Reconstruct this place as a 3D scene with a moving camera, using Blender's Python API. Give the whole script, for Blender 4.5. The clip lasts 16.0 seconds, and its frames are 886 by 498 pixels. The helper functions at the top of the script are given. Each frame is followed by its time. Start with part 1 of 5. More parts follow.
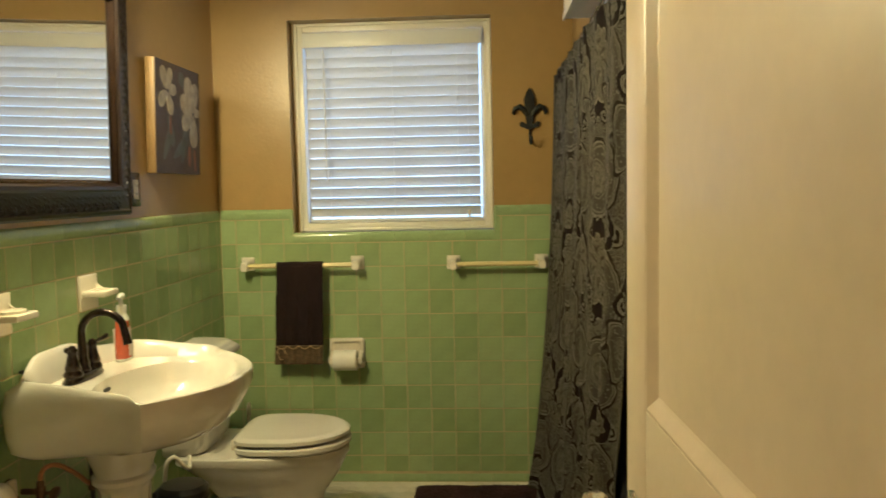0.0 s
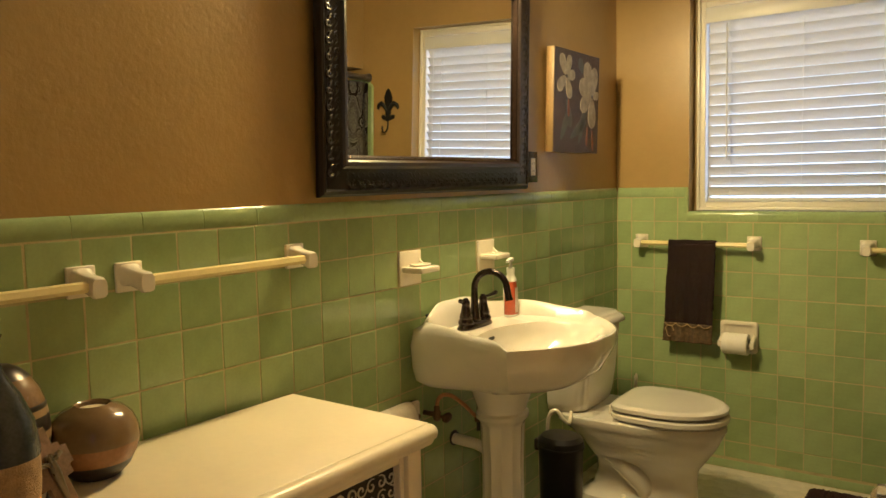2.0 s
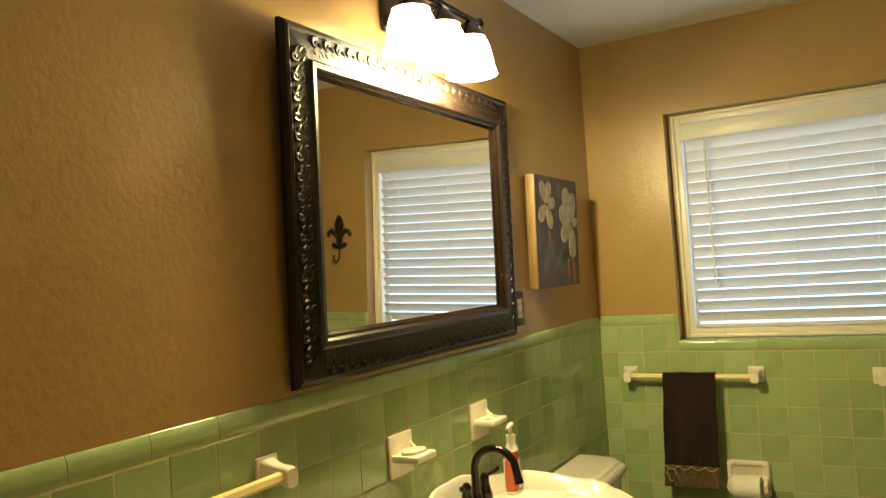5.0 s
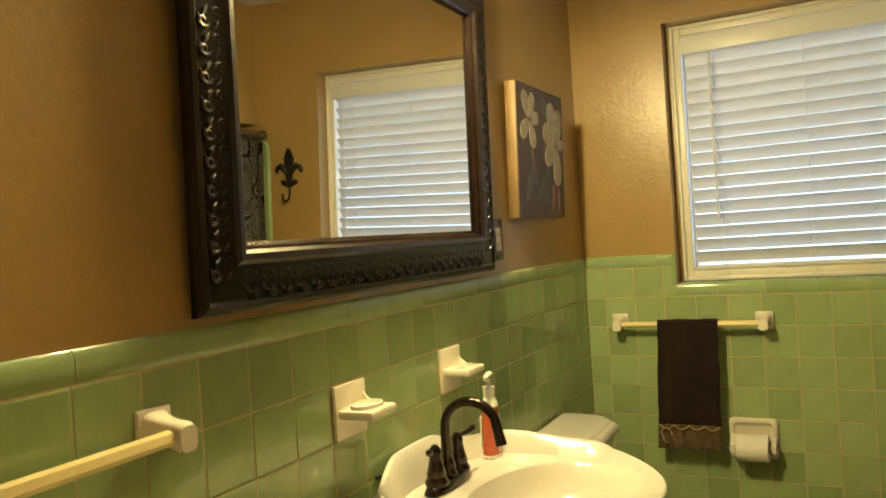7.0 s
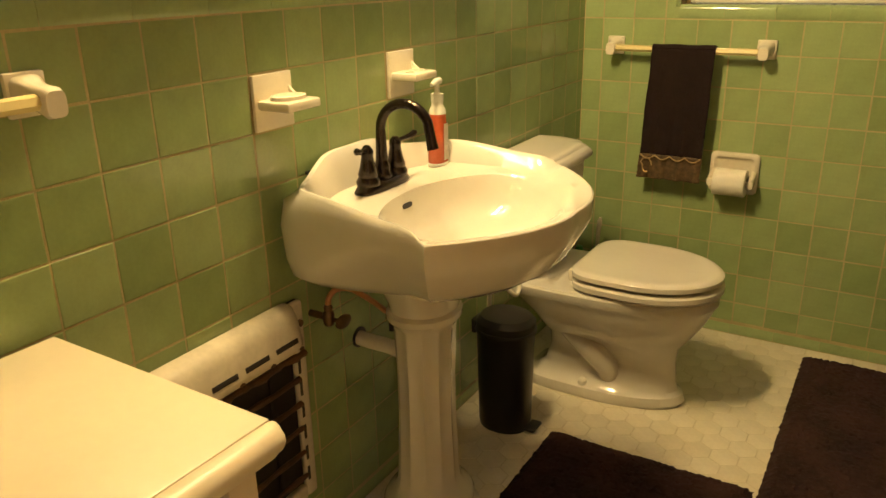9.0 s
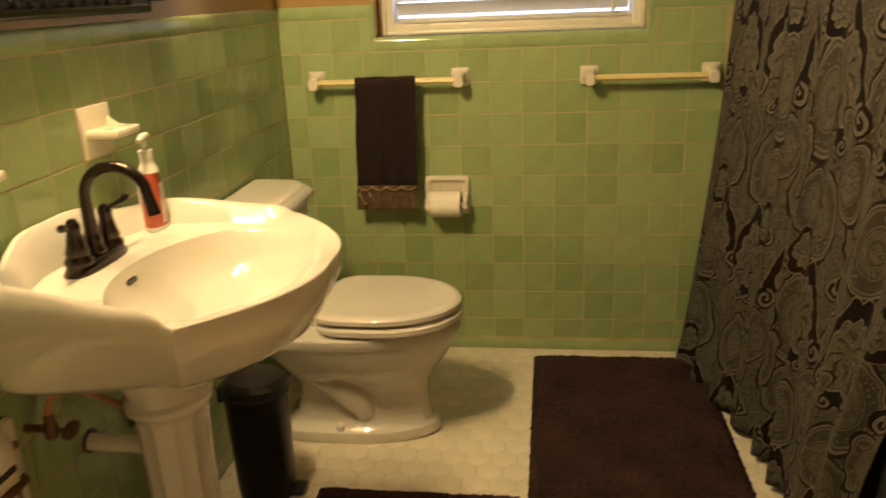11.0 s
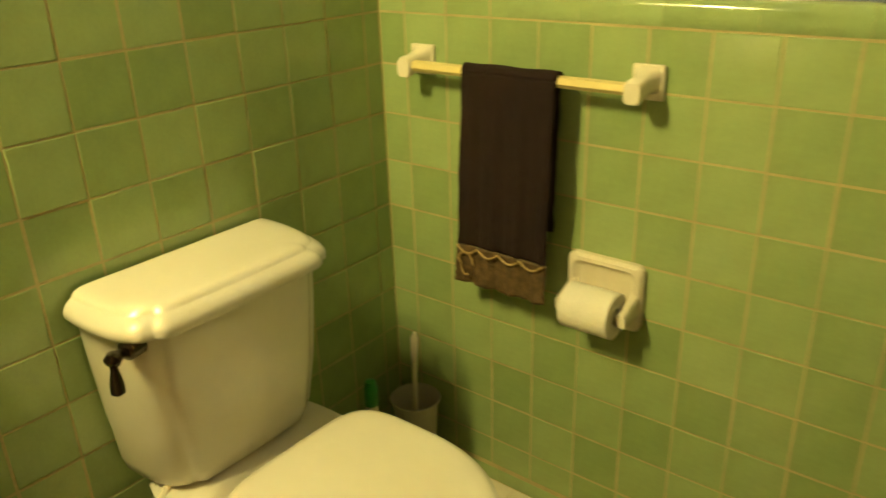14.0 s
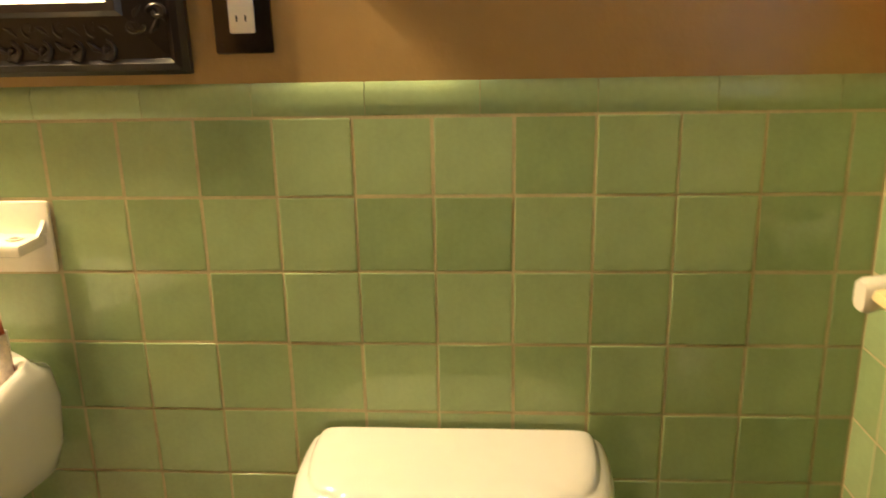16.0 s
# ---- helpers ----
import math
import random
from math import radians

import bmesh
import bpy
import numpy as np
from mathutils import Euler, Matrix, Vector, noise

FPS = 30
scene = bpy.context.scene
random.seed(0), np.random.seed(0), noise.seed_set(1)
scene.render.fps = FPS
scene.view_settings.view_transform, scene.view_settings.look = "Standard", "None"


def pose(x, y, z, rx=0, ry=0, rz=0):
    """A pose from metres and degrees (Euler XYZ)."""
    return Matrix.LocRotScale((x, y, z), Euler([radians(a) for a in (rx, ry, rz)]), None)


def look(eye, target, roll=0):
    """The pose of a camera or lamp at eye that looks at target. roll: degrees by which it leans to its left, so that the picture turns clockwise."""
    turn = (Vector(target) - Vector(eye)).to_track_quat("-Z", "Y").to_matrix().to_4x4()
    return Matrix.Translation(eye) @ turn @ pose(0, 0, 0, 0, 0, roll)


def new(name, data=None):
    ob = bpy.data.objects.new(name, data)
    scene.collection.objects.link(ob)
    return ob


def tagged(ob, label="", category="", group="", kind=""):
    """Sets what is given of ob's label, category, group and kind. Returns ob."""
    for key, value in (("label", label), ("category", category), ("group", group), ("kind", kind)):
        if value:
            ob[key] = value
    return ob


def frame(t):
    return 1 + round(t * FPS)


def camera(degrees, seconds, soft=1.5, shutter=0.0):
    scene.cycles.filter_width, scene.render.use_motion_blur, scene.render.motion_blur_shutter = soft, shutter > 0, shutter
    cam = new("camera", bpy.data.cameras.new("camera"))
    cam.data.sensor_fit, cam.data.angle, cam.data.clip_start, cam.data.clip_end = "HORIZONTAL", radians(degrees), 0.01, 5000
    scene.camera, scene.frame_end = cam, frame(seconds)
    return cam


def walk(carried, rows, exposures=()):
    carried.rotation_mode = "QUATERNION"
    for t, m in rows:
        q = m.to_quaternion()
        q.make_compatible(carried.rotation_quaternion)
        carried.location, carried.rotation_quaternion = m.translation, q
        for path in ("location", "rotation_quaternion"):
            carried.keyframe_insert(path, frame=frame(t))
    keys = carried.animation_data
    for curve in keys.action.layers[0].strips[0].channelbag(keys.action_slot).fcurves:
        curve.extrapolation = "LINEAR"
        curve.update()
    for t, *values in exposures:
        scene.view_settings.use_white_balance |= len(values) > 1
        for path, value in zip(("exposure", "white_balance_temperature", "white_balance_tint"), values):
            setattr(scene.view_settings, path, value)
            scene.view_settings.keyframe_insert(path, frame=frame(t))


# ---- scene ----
cam = camera(59.7, 16.0, soft=1.5, shutter=0.3)
PATH = [
    (0, (1.208, -3.453, 1.346), (1.096, -1.462, 1.190), -1.2),
    (0.5, (1.319, -3.412, 1.339), (0.852, -1.471, 1.23), -2.7),
    (1, (1.39, -3.444, 1.332), (0.545, -1.636, 1.2), -2.2),
    (1.5, (1.421, -3.475, 1.328), (0.35, -1.794, 1.166), -1.4),
    (2, (1.437, -3.496, 1.319), (0.291, -1.867, 1.143), -1.2),
    (2.5, (1.438, -3.509, 1.326), (0.282, -1.887, 1.134), -0.7),
    (3, (1.403, -3.482, 1.377), (0.23, -1.871, 1.206), -2.4),
    (3.5, (1.359, -3.454, 1.447), (0.317, -1.752, 1.317), -2.7),
    (4, (1.22, -3.406, 1.488), (0.21, -1.679, 1.508), -3.2),
    (4.2, (1.159, -3.384, 1.509), (0.192, -1.636, 1.583), -4.1),
    (6.3, (1.038, -3.004, 1.442), (-0.011, -1.301, 1.47), -4.4),
    (6.5, (0.984, -2.956, 1.414), (-0.05, -1.244, 1.444), -5.2),
    (7, (0.875, -2.885, 1.375), (-0.04, -1.107, 1.351), -3.9),
    (7.5, (0.872, -2.841, 1.326), (-0.043, -1.078, 1.092), -4.3),
    (8, (1.022, -2.797, 1.301), (0.032, -1.131, 0.81), -1.2),
    (8.2, (1.05, -2.776, 1.283), (0.046, -1.18, 0.617), -1.2),
    (10.3, (0.99, -2.727, 1.307), (0.256, -0.994, 0.631), -2.3),
    (10.4, (0.981, -2.727, 1.304), (0.367, -0.944, 0.638), -1.8),
    (10.5, (0.966, -2.73, 1.307), (0.418, -0.925, 0.642), -1.7),
    (11, (0.929, -2.676, 1.301), (0.657, -0.799, 0.668), -2.4),
    (11.5, (1.006, -2.481, 1.328), (0.915, -0.567, 0.757), -1.2),
    (12, (1.086, -2.272, 1.328), (0.907, -0.364, 0.757), -1.6),
    (12.5, (1.09, -2.012, 1.311), (0.868, -0.108, 0.741), -1.3),
    (13, (1.184, -1.741, 1.284), (0.76, 0.134, 0.732), -3.0),
    (13.5, (1.212, -1.533, 1.271), (0.436, 0.233, 0.742), 1.0),
    (13.8, (1.214, -1.394, 1.315), (0.255, 0.215, 0.612), -0.3),
    (14, (1.176, -1.269, 1.29), (0.024, 0.164, 0.503), -1.8),
    (14.2, (1.149, -1.195, 1.274), (-0.139, 0.168, 0.58), -1.5),
    (14.5, (1.113, -1.081, 1.275), (-0.27, 0.201, 0.608), -1.2),
    (15, (1.139, -0.850, 1.292), (-0.638, -0.182, 0.662), 0.8),
    (15.5, (1.120, -0.658, 1.296), (-0.770, -0.380, 0.703), -1.4),
    (16, (1.037, -0.512, 1.334), (-0.881, -0.648, 0.783), -1.2),
]
EXPOSURE = [(0.0, -0.05, 5000, 14), (0.5, -0.05, 5100, 22), (1.0, -0.02, 5420, 25), (2.5, 0.08, 5600, 20), (3.5, 0.13, 5600, 19), (4.2, 0.13, 5600, 14), (6.5, -0.15, 5500, 8), (7.0, -0.02, 5600, 10),
            (8.2, 0.1, 6100, 20), (10.5, 0.06, 5900, 30), (11.0, 0.08, 5900, 31), (12.0, 0.33, 5700, 23), (12.5, 0.38, 6200, -1), (13.0, 0.38, 6300, -3), (14.5, 0.52, 6400, -8),
            (15.0, 0.57, 6300, 2), (15.5, 0.67, 6000, 12), (16.0, 0.8, 5400, 32)]
walk(cam, [(t, look(eye, target, roll)) for t, eye, target, roll in PATH], EXPOSURE)

# ---- light ----
world = bpy.data.worlds.new("world")
scene.world = world
world.use_nodes = True
wn = world.node_tree
sky = wn.nodes.new("ShaderNodeTexSky")
sky.sky_type, sky.sun_disc = "NISHITA", False
sky.sun_elevation, sky.sun_rotation = radians(48), radians(160)
wn.links.new(sky.outputs[0], wn.nodes["Background"].inputs[0])
wn.nodes["Background"].inputs[1].default_value = 0.06
sun = new("sun", bpy.data.lights.new("sun", "SUN"))
sun.data.energy, sun.data.angle, sun.data.color = 3.0, radians(0.5), (1, 0.95, 0.88)
sun.matrix_world = look((2.0, -6, 8), (0.5, 0, 1))

BULB_W, DAY_W = 28.0, 4.6
daylight = new("window_daylight", bpy.data.lights.new("window_daylight", "AREA"))
daylight.data.shape, daylight.data.size, daylight.data.size_y = "RECTANGLE", 0.84, 0.86
daylight.data.energy, daylight.data.color = DAY_W, (0.72, 0.85, 1.0)
daylight.matrix_world = look((0.79, 0.155, 1.62), (0.79, -1, 1.62))

P = 0.1095                      # tile pitch
Z0 = 8.15 * P                   # height of the reference joint
CEIL = 2.455
CAPTOP = 1.268


def zr(r):
    return Z0 - r * P


# ---- materials ----
def mat(name, col, rough=0.5, metal=0.0, var=0.12, scale=8.0, bump=0.0, bscale=60.0, fine=0.0, spec=0.5, coat=0.0,
        rand="", hi=None, transmission=0.0, emit=0.0):
    """A principled material with two scales of colour variation and a fine relief."""
    m = bpy.data.materials.new(name)
    m.use_nodes = True
    n, l = m.node_tree.nodes, m.node_tree.links
    b = n["Principled BSDF"]
    b.inputs["Roughness"].default_value = rough
    b.inputs["Metallic"].default_value = metal
    b.inputs["Specular IOR Level"].default_value = spec
    b.inputs["Coat Weight"].default_value = coat
    b.inputs["Transmission Weight"].default_value = transmission
    tc = n.new("ShaderNodeTexCoord")
    n1 = n.new("ShaderNodeTexNoise")
    n1.inputs["Scale"].default_value, n1.inputs["Detail"].default_value = scale, 4
    n2 = n.new("ShaderNodeTexNoise")
    n2.inputs["Scale"].default_value, n2.inputs["Detail"].default_value = scale * 9, 3
    l.new(tc.outputs["Object"], n1.inputs["Vector"])
    l.new(tc.outputs["Object"], n2.inputs["Vector"])
    add = n.new("ShaderNodeMath")
    add.operation = "MULTIPLY_ADD"
    l.new(n2.outputs["Fac"], add.inputs[0])
    add.inputs[1].default_value = 0.45
    l.new(n1.outputs["Fac"], add.inputs[2])
    mr = n.new("ShaderNodeMapRange")
    mr.inputs["From Min"].default_value, mr.inputs["From Max"].default_value = 0.45, 1.0
    mr.inputs["To Min"].default_value, mr.inputs["To Max"].default_value = 1 - var, 1 + var
    l.new(add.outputs[0], mr.inputs["Value"])
    base = n.new("ShaderNodeMix")
    base.data_type = "RGBA"
    base.inputs["A"].default_value = (*col, 1)
    base.inputs["B"].default_value = (*(hi or col), 1)
    base.inputs["Factor"].default_value = 0
    if rand:
        src = n.new("ShaderNodeObjectInfo") if rand == "object" else n.new("ShaderNodeNewGeometry")
        out = src.outputs["Random"] if rand == "object" else src.outputs["Random Per Island"]
        l.new(out, base.inputs["Factor"])
    mul = n.new("ShaderNodeMix")
    mul.data_type, mul.blend_type = "RGBA", "MULTIPLY"
    mul.inputs["Factor"].default_value = 1
    l.new(base.outputs["Result"], mul.inputs["A"])
    l.new(mr.outputs[0], mul.inputs["B"])
    l.new(mul.outputs["Result"], b.inputs["Base Color"])
    rr = n.new("ShaderNodeMapRange")
    rr.inputs["To Min"].default_value, rr.inputs["To Max"].default_value = rough * 0.8, min(1, rough * 1.25)
    l.new(n1.outputs["Fac"], rr.inputs["Value"])
    l.new(rr.outputs[0], b.inputs["Roughness"])
    if bump:
        bn = n.new("ShaderNodeTexNoise")
        bn.inputs["Scale"].default_value, bn.inputs["Detail"].default_value = bscale, 3
        l.new(tc.outputs["Object"], bn.inputs["Vector"])
        bp = n.new("ShaderNodeBump")
        bp.inputs["Strength"].default_value, bp.inputs["Distance"].default_value = bump, 0.004
        l.new(bn.outputs["Fac"], bp.inputs["Height"])
        l.new(bp.outputs[0], b.inputs["Normal"])
    if emit:
        b.inputs["Emission Color"].default_value = (*col, 1)
        b.inputs["Emission Strength"].default_value = emit
    return m


TILE_LO, TILE_HI = (0.250, 0.340, 0.137), (0.328, 0.422, 0.188)
TILE = mat("green glazed tile", TILE_LO, 0.08, var=0.10, scale=14, bump=0.08, bscale=17, rand="object", hi=TILE_HI)
TILE_REST = mat("green glazed tile rest", TILE_LO, 0.08, var=0.10, scale=14, bump=0.08, bscale=17, rand="island", hi=TILE_HI)
CAP = mat("green glazed cap tile", (0.285, 0.380, 0.165), 0.12, var=0.12, scale=10, bump=0.05, bscale=25, rand="object", hi=(0.32, 0.42, 0.195))
GROUT = mat("tan grout", (0.425, 0.360, 0.168), 0.7, var=0.2, scale=12, bump=0.3, bscale=200)
PAINT = mat("golden brown wall paint", (0.355, 0.232, 0.075), 0.30, var=0.07, scale=3, bump=0.20, bscale=75, spec=0.5)
WHITEPAINT = mat("white ceiling paint", (0.72, 0.70, 0.64), 0.7, var=0.05, scale=3, bump=0.3, bscale=120)
TRIMPAINT = mat("cream gloss trim paint", (0.77, 0.73, 0.62), 0.3, var=0.05, scale=5, bump=0.08, bscale=40)
DOORPAINT = mat("cream door paint", (0.76, 0.625, 0.455), 0.33, var=0.06, scale=4, bump=0.10, bscale=50)
CERAMIC = mat("white glazed ceramic", (0.68, 0.65, 0.565), 0.09, var=0.03, scale=5, coat=0.3)
CERAMIC_OLD = mat("ivory glazed ceramic fitting", (0.76, 0.70, 0.56), 0.14, var=0.06, scale=12)
PLASTIC = mat("aged ivory plastic bar", (0.74, 0.62, 0.28), 0.28, var=0.07, scale=14)
BRONZE = mat("oil rubbed bronze", (0.028, 0.019, 0.014), 0.24, metal=0.75, var=0.3, scale=30, coat=0.2)
BLACK = mat("black plastic", (0.012, 0.011, 0.012), 0.35, var=0.2, scale=20)
FRAMEBLACK = mat("espresso carved frame lacquer", (0.011, 0.0066, 0.0050), 0.33, var=0.35, scale=25, coat=0.03, spec=0.4)
MIRROR = mat("mirror silver", (0.92, 0.92, 0.90), 0.01, metal=1.0, var=0.0)
STEEL = mat("brushed steel rod", (0.20, 0.18, 0.17), 0.35, metal=0.9, var=0.1, scale=30)
BRASS = mat("aged brass valve", (0.16, 0.10, 0.05), 0.4, metal=0.8, var=0.3, scale=40)
COPPER = mat("copper pipe", (0.55, 0.26, 0.11), 0.35, metal=0.5, var=0.2, scale=40)
SLAT = mat("white vinyl slat", (0.74, 0.74, 0.72), 0.35, var=0.03, scale=6)
sn = SLAT.node_tree
glow = sn.nodes.new("ShaderNodeBsdfTranslucent")          # thin vinyl lets some daylight through
glow.inputs["Color"].default_value = (0.85, 0.87, 0.90, 1)
blend = sn.nodes.new("ShaderNodeMixShader")
blend.inputs[0].default_value = 0.08
sn.links.new(sn.nodes["Principled BSDF"].outputs[0], blend.inputs[1])
sn.links.new(glow.outputs[0], blend.inputs[2])
sn.links.new(blend.outputs[0], sn.nodes["Material Output"].inputs["Surface"])
GLASS = mat("window glass", (0.9, 0.95, 0.95), 0.02, transmission=1.0, var=0.0)
PAPER = mat("white tissue paper", (0.80, 0.77, 0.68), 0.9, var=0.05, scale=20, bump=0.15, bscale=300)
TOWEL = mat("dark brown terry", (0.017, 0.0095, 0.009), 0.95, var=0.3, scale=18, bump=0.8, bscale=500, spec=0.2)
RUG = mat("dark brown shag pile", (0.029, 0.0140, 0.0130), 0.95, var=0.6, scale=7, bump=0.8, bscale=260, spec=0.15)
HEX = mat("white hexagon floor tile", (0.66, 0.605, 0.46), 0.22, var=0.10, scale=9, rand="object", hi=(0.73, 0.675, 0.53))
HEX_REST = mat("white hexagon floor tile rest", (0.66, 0.605, 0.46), 0.22, var=0.10, scale=9, rand="island", hi=(0.73, 0.675, 0.53))
FLOORGROUT = mat("grey floor grout", (0.56, 0.50, 0.36), 0.9, var=0.2, scale=14)
CABINET = mat("cream painted wood", (0.76, 0.67, 0.48), 0.36, var=0.05, scale=6, bump=0.06, bscale=60)
ENAMEL = mat("white heater enamel", (0.66, 0.60, 0.47), 0.2, var=0.16, scale=9)
# near-black for the heater's back plate, hood slots and struts
HEATER_DARK = mat("dark heater cavity", (0.018, 0.013, 0.012), 0.8, var=0.4, scale=20)
EARTH = mat("soil and lawn", (0.10, 0.11, 0.06), 0.95, var=0.4, scale=1.5)


HALF_U, REPEAT_V = 0.168, 0.62      # the pattern is mirrored every HALF_U across and repeats every REPEAT_V down


def curtain_material():
    """Near-black cloth woven with grey-gold damask: flower clusters in a dark scalloped ground, curled hooks and beaded arches, on the cloth's own UV in metres."""
    m = bpy.data.materials.new("paisley jacquard")
    m.use_nodes = True
    n, l = m.node_tree.nodes, m.node_tree.links
    b = n["Principled BSDF"]
    b.inputs["Roughness"].default_value = 0.75
    b.inputs["Specular IOR Level"].default_value = 0.10

    def math(op, a, bb=None, c=None):
        x = n.new("ShaderNodeMath")
        x.operation = op
        for i, v in enumerate((a, bb, c)):
            if v is None:
                continue
            if isinstance(v, (int, float)):
                x.inputs[i].default_value = v
            else:
                l.new(v, x.inputs[i])
        return x.outputs[0]

    def band(v, lo, hi):
        return math("MULTIPLY", math("GREATER_THAN", v, lo), math("LESS_THAN", v, hi))

    def over(under, top, mask):
        return math("MULTIPLY_ADD", math("SUBTRACT", top, under), mask, under)

    def less(v, lim):
        return math("LESS_THAN", v, lim)
    uv = n.new("ShaderNodeUVMap")
    nz = n.new("ShaderNodeTexNoise")
    nz.inputs["Scale"].default_value, nz.inputs["Detail"].default_value = 16.0, 2
    l.new(uv.outputs[0], nz.inputs["Vector"])
    warp = n.new("ShaderNodeMix")
    warp.data_type, warp.blend_type = "RGBA", "LINEAR_LIGHT"
    warp.inputs["Factor"].default_value = 0.014
    l.new(uv.outputs[0], warp.inputs["A"])
    l.new(nz.outputs["Color"], warp.inputs["B"])
    sep = n.new("ShaderNodeSeparateXYZ")
    l.new(warp.outputs["Result"], sep.inputs[0])
    u = math("PINGPONG", sep.outputs[0], HALF_U)
    # fine woven fills
    bead = n.new("ShaderNodeTexVoronoi")
    bead.inputs["Scale"].default_value = 95
    l.new(uv.outputs[0], bead.inputs["Vector"])
    beads = less(bead.outputs["Distance"], 0.33)
    fil = n.new("ShaderNodeTexVoronoi")
    fil.feature, fil.inputs["Scale"].default_value = "DISTANCE_TO_EDGE", 46
    l.new(warp.outputs["Result"], fil.inputs["Vector"])
    lace = math("GREATER_THAN", math("SINE", math("MULTIPLY", fil.outputs["Distance"], 34)), 0.0)
    lacef = math("MULTIPLY_ADD", lace, 0.32, 0.36)

    def local(cu, cv, w, h, egg=0.0, lean=0.0):
        """Distance from a motif, -1 in its middle and 0 on its edge; egg narrows its top, lean bends it aside."""
        dv = math("WRAP", math("SUBTRACT", sep.outputs[1], cv), REPEAT_V / 2, -REPEAT_V / 2)
        t = math("MULTIPLY", dv, 1.0 / h)
        a = math("MULTIPLY", math("SUBTRACT", u, cu), 1.0 / w)
        if lean:
            a = math("SUBTRACT", a, math("MULTIPLY", math("MULTIPLY", t, t), lean))
        if egg:
            a = math("DIVIDE", a, math("MAXIMUM", math("MULTIPLY_ADD", t, egg, 0.92), 0.25))
        d = math("SUBTRACT", math("SQRT", math("ADD", math("MULTIPLY", a, a), math("MULTIPLY", t, t))), 1.0)
        return d, math("ARCTAN2", a, t)

    level = math("MULTIPLY_ADD", lace, 0.36, 0.22)

    def arch(level, cu, cv, w, h, egg=0.25, lean=0.0):
        """A beaded arch of nested lines, with a dark gap round it."""
        d, ang = local(cu, cv, w, h, egg, lean)
        inside = less(d, 0.0)
        fill = over(lacef, 0.30, band(d, -0.46, -0.17))
        fill = over(fill, 0.80, math("MULTIPLY", beads, band(d, -0.38, -0.22)))
        for lo, hi, v in ((-0.06, 0.0, 0.90), (-0.11, -0.06, 0.30), (-0.15, -0.11, 0.75), (-0.49, -0.46, 0.80), (-0.53, -0.49, 0.28), (-0.80, -0.76, 0.30)):
            fill = over(fill, v, band(d, lo, hi))
        level = over(level, 0.05, band(d, 0.0, 0.10))
        return over(level, fill, inside)

    def cluster(level, cu, cv, w, h, petals):
        """A flower cluster with a lobed edge, in a wide dark ground that is scalloped in turn."""
        d, ang = local(cu, cv, w, h, 0.30)
        lobes = math("ABSOLUTE", math("SINE", math("MULTIPLY", ang, petals)))
        outer = math("MULTIPLY_ADD", lobes, -0.22, d)
        inner = math("MULTIPLY_ADD", math("ABSOLUTE", math("SINE", math("MULTIPLY", ang, petals + 1.5))), -0.17, d)
        level = over(level, 1.0, less(outer, 0.41))
        level = over(level, 0.0, less(outer, 0.35))
        level = over(level, 1.0, less(inner, -0.10))
        fill = over(lacef, 0.95, math("MULTIPLY", beads, band(d, -0.72, -0.5)))
        petal = math("GREATER_THAN", math("SINE", math("ADD", math("MULTIPLY", ang, petals * 2.0), math("MULTIPLY", d, 9.0))), 0.72)
        fill = over(fill, 0.18, math("MULTIPLY", petal, band(d, -0.80, -0.30)))
        return over(level, fill, less(inner, -0.16))

    def hook(level, cu, cv, r, side):
        """A curled hook: an open ring with a tail, pale on the dark ground."""
        d, ang = local(cu, cv, r, r * 1.15)
        turn = math("MULTIPLY_ADD", ang, 0.10 * side, d)
        level = over(level, 0.0, less(d, 0.36))
        level = over(level, 1.0, band(turn, -0.34, 0.04))
        level = over(level, 0.30, band(turn, -0.19, -0.12))
        return over(level, 0.85, less(turn, -0.78))

    level = arch(level, HALF_U, 0.235, 0.072, 0.150, 0.20)
    level = arch(level, HALF_U, 0.500, 0.060, 0.095, 0.25)
    level = arch(level, 0.092, 0.395, 0.042, 0.095, -0.2, 0.5)
    level = arch(level, 0.0, 0.500, 0.074, 0.115, 0.25)
    level = cluster(level, 0.0, 0.165, 0.066, 0.112, 4.0)
    level = arch(level, 0.060, 0.300, 0.028, 0.068, -0.45, -0.9)
    level = hook(level, 0.090, 0.250, 0.024, 1)
    level = hook(level, 0.030, 0.318, 0.017, -1)
    level = hook(level, 0.118, 0.052, 0.021, 1)
    level = cluster(level, HALF_U, 0.020, 0.034, 0.050, 3.0)
    tone = n.new("ShaderNodeTexNoise")
    tone.inputs["Scale"].default_value, tone.inputs["Detail"].default_value = 9, 4
    l.new(uv.outputs[0], tone.inputs["Vector"])
    c0 = n.new("ShaderNodeMix")
    c0.data_type = "RGBA"
    c0.inputs["A"].default_value, c0.inputs["B"].default_value = (0.105, 0.099, 0.076, 1), (0.165, 0.153, 0.118, 1)
    l.new(tone.outputs["Fac"], c0.inputs["Factor"])
    c1 = n.new("ShaderNodeMix")
    c1.data_type = "RGBA"
    c1.inputs["A"].default_value = (0.0080, 0.0044, 0.0046, 1)
    l.new(c0.outputs["Result"], c1.inputs["B"])
    l.new(level, c1.inputs["Factor"])
    l.new(c1.outputs["Result"], b.inputs["Base Color"])
    bp = n.new("ShaderNodeBump")
    bp.inputs["Strength"].default_value, bp.inputs["Distance"].default_value = 0.3, 0.0015
    l.new(level, bp.inputs["Height"])
    l.new(bp.outputs[0], b.inputs["Normal"])
    return m


PAISLEY = curtain_material()


